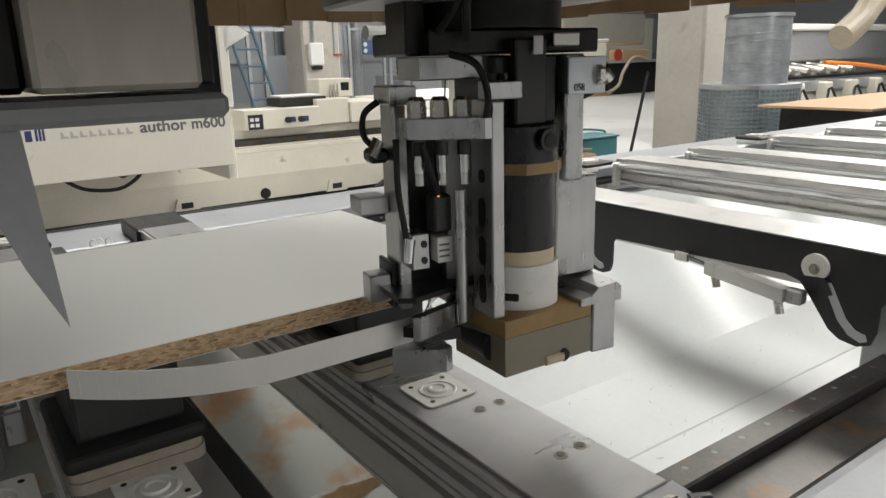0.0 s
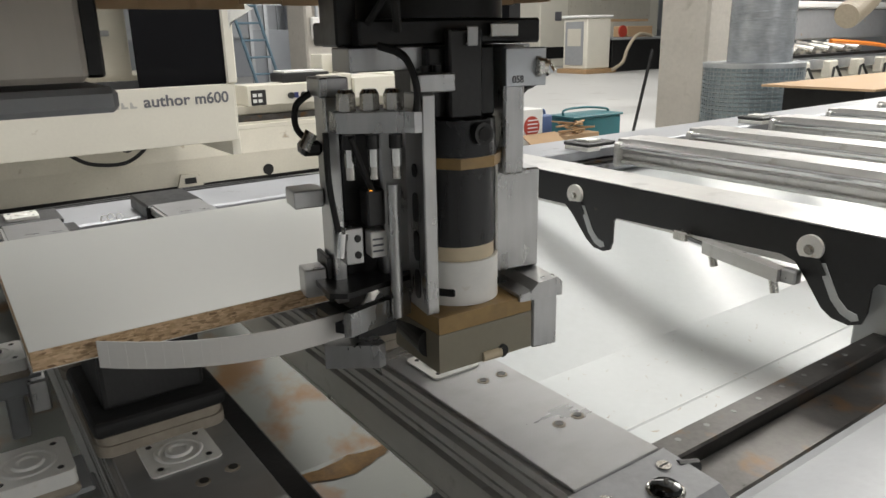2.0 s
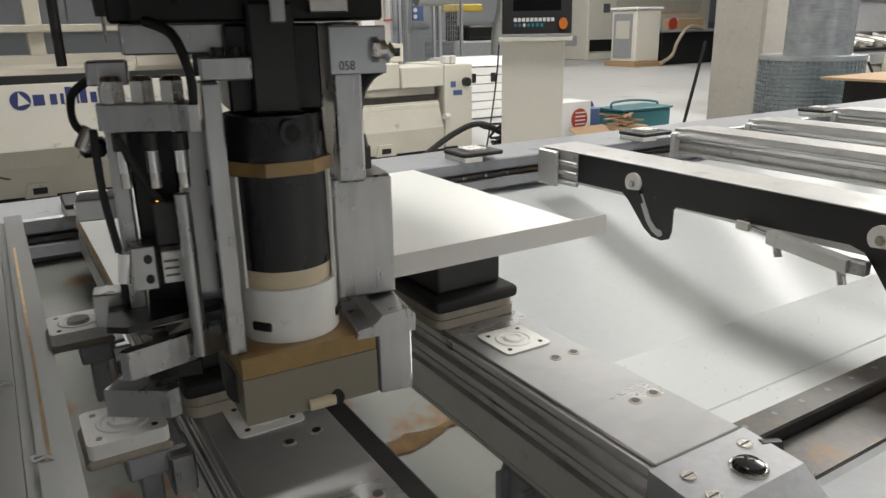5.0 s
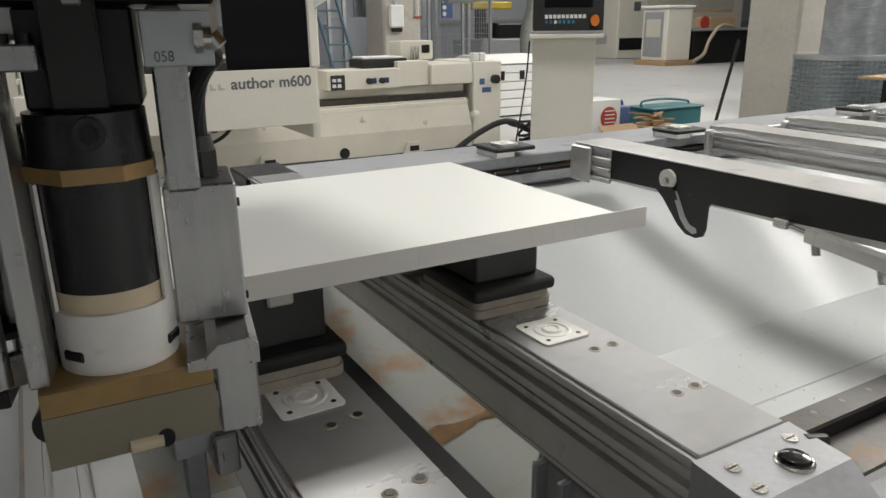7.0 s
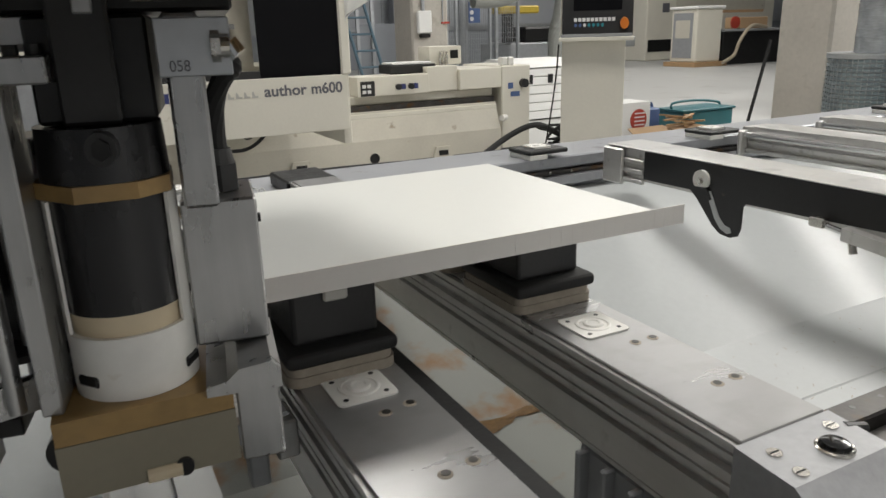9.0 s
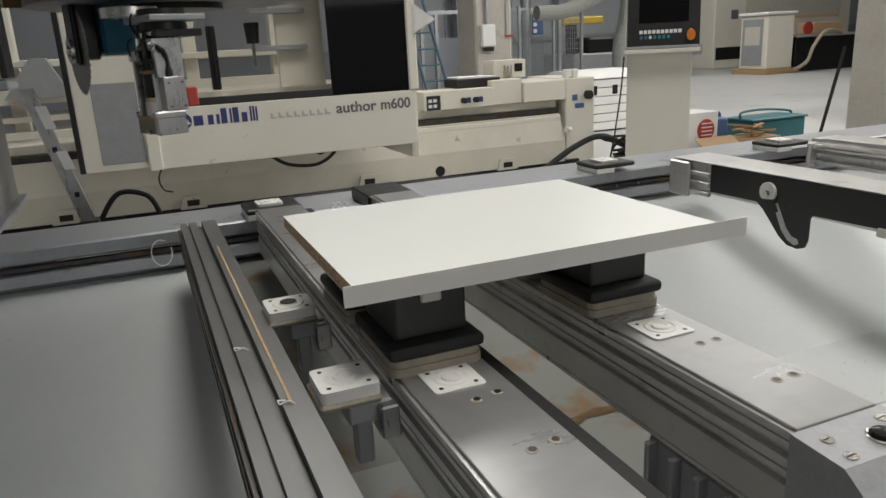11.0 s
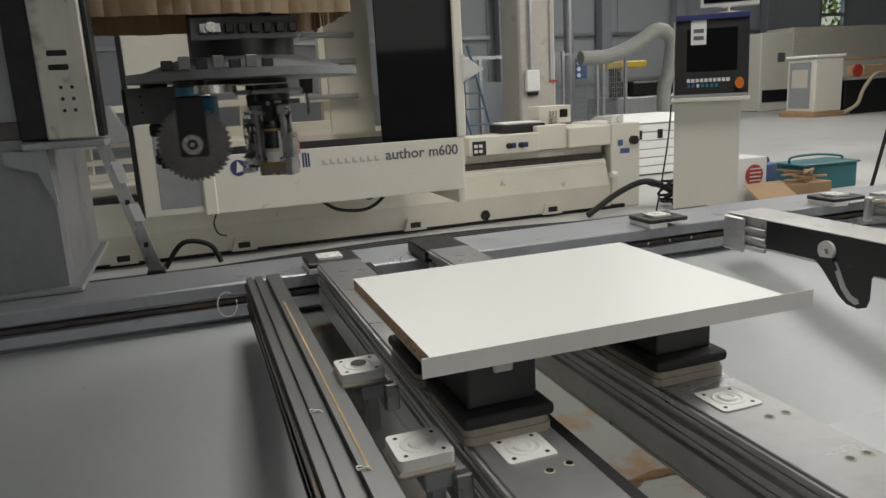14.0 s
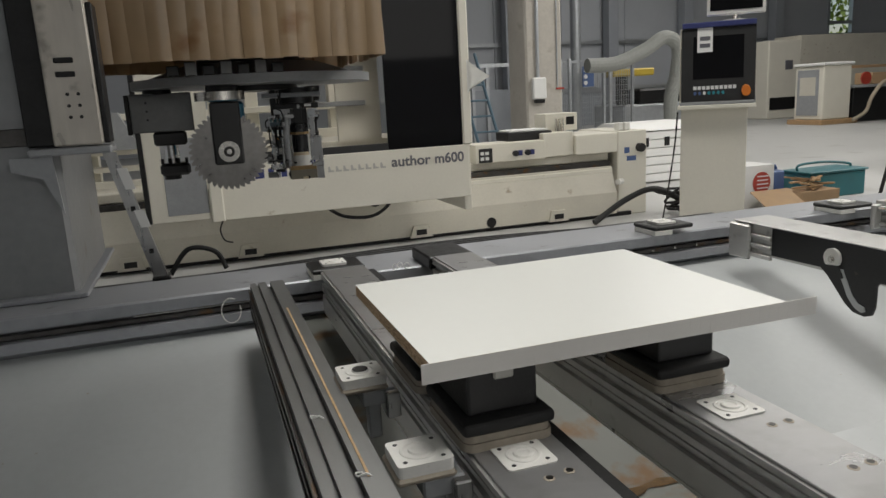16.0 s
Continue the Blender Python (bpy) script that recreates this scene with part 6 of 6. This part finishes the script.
def strip_point(u, free, g):
    """A point of the strip u metres before the glue point: first through the feed guide, then the free tail that curls back towards its end."""
    ins = 0.125
    if u <= ins:
        f = u / ins
        return Vector((g - 0.087 * f, PY0 - 0.0008 - 0.083 * (f * f * (3 - 2 * f)), 0))
    tail = max(free - ins, 0.02)
    curl = 0.078 * min(1.0, max(0.0, (tail - 0.09) / 0.09))
    x, v, y0 = g - 0.087, u - ins, PY0 - 0.0838

    def lift(w):
        return curl * max(0.0, 1 - max(w, 0.0) / 0.15) ** 2
    reach = tail * (0.975 if curl > 0.04 else 0.995)
    steps = max(1, int(v / 0.004))
    start = lift(reach)
    w = 0.0
    for _ in range(steps):
        slope = (lift(reach - w - 0.002) - lift(reach - w)) / 0.002
        w += v / steps / math.sqrt(1 + slope * slope)
    return Vector((x - w, y0 + lift(reach - w) - start, 0))


def motions():
    for i, o in enumerate(pieces):
        xf = 0.722 - (i + 0.5) * STRIP_L / SEG
        rows = []
        for n in range(0, 29):
            t = n * 0.25
            g = head_x(t) + 0.03
            if xf >= g:
                rows.append((t, pose(xf, PY0 - 0.0008, 0)))
            else:
                free = g - (0.722 - STRIP_L)
                u = g - xf
                p, q = strip_point(u, free, g), strip_point(u + 0.002, free, g)
                ang = math.degrees(math.atan2(p.y - q.y, p.x - q.x))
                rows.append((t, pose(p.x, p.y, 0, 0, 0, ang)))
        rows.append((16.0, pose(xf, PY0 - 0.0008, 0)))
        walk(o, rows)
    # banding unit: glues along the panel, draws back, lifts and swings round with the turret
    walk(unit, [(t, pose(x, 0.655, 0.985, 0, 0, -10)) for t, x in HX[:-1]] + [
        (8.1, pose(0.119, 0.655, 0.985, 0, 0, -10)), (8.5, pose(0.105, 0.640, 0.985, 0, 0, -10)), (9.0, pose(0.076, 0.610, 0.988, 0, 0, -10)), (9.25, pose(0.070, 0.610, 0.993, 0, 0, -10)), (9.4, pose(0.066, 0.612, 1.003, 0, 0, -10)), (9.5, pose(0.063, 0.614, 1.022, 0, 0, -10)), (9.6, pose(0.059, 0.615, 1.05, 0, 0, -10)),
        (9.7, pose(0.055, 0.61, 1.072, 0, 0, -10)), (10.5, pose(0.10, 1.6, 1.09, 0, 0, -45)), (11.2, pose(0.03, 2.62, 1.05, 0, 0, -80)), (11.8, pose(0.015, 2.78, 1.05, 0, 0, -88)),
        (13.6, pose(0.015, 2.78, 1.05, 0, 0, -88)), (13.8, pose(0.13, 2.86, 1.04, 0, 0, -58)), (14.0, pose(0.26, 2.95, 1.02, 0, 0, -28)), (14.3, pose(0.35, 3.0, 1.02, 0, 0, -10)), (15.4, pose(0.35, 3.0, 1.02, 0, 0, -10)), (16, pose(0.345, 2.88, 1.03, 0, 0, -10))])
    def orbit(t, r, a, z, spin):
        cy = 3.12 if t < 15.8 else 3.0
        return (t, pose(0.119 + r * math.cos(radians(a)), cy + r * math.sin(radians(a)), z, 0, 0, spin))
    walk(saw, [(0, pose(0.42, 0.8, 1.75)), (4.2, pose(0.20, 0.8, 1.75)), (9.7, pose(-0.05, 0.9, 1.75)), (11.0, pose(-0.1, 2.7, 1.3, 0, 0, -75)), orbit(11.8, 0.25, 182, 1.165, -78), orbit(13.6, 0.25, 182, 1.165, -78), orbit(13.8, 0.25, 215, 1.16, -42), orbit(14.0, 0.25, 248, 1.16, -14), orbit(14.3, 0.25, 270, 1.16, 0), orbit(15.4, 0.25, 270, 1.16, 0), orbit(16, 0.25, 270, 1.16, 0)])
    walk(trim, [(0, pose(0.3, 0.9, 1.75)), (9.7, pose(-0.2, 1.0, 1.75)), (11.0, pose(0.1, 2.9, 1.3, 0, 0, -75)), orbit(11.8, 0.22, 112, 1.15, -75), orbit(13.6, 0.22, 112, 1.15, -75), orbit(14.0, 0.22, 165, 1.15, -15), orbit(14.3, 0.22, 185, 1.15, 0), orbit(15.4, 0.22, 185, 1.15, 0), orbit(16, 0.22, 185, 1.15, 0)])
    walk(hood, [(0, pose(0.43, 0.9, 1.70)), (1.0, pose(0.42, 0.9, 1.70)), (6.8, pose(0.0, 0.9, 1.70)), (9.2, pose(-0.05, 0.9, 1.70)), (11.6, pose(0.25, 3.14, 1.385)), (15.4, pose(0.25, 3.14, 1.385)), (16, pose(0.25, 3.02, 1.385))])
    S = [(t, x - 0.568) for t, x in HX[:-1]]
    walk(skirt, [(t, pose(-0.03 + d, 0.30, 1.288)) for t, d in S] + [(8.1, pose(-0.474, 0.30, 1.288)), (9.2, pose(-0.52, 0.28, 1.288)), (9.7, pose(-0.50, 0.5, 1.34)), (11.5, pose(-0.317, 2.82, 1.47)), (12.5, pose(-0.317, 2.82, 1.47)), (13.2, pose(-0.317, 2.82, 1.597)), (14.6, pose(-0.317, 2.82, 1.597)), (15.0, pose(-0.317, 2.80, 1.47)), (15.4, pose(-0.315, 2.76, 1.465)), (16, pose(-0.302, 2.49, 1.45))])
    D = [(0, 0.379), (0.5, 0.378), (1.0, 0.372), (1.5, 0.337), (2.0, 0.289), (2.5, 0.242), (3.0, 0.195), (4.0, 0.102), (6.8, -0.15)]
    walk(defl, [(t, pose(x, 0.77, 1.211)) for t, x in D] + [(9.7, pose(-0.16, 0.8, 1.211)), (11.5, pose(-0.172, 1.97, 1.222)), (16, pose(-0.172, 1.97, 1.222))])
    G = [(t, pose(-0.013 + d, 1.98, RAIL_Z + 0.0005)) for t, d in S]
    walk(col, G + [(9.2, pose(-0.50, 1.98, RAIL_Z + 0.0005)), (11.5, pose(-0.29, 1.98, RAIL_Z + 0.0005)), (16, pose(-0.29, 1.98, RAIL_Z + 0.0005))])


motions()
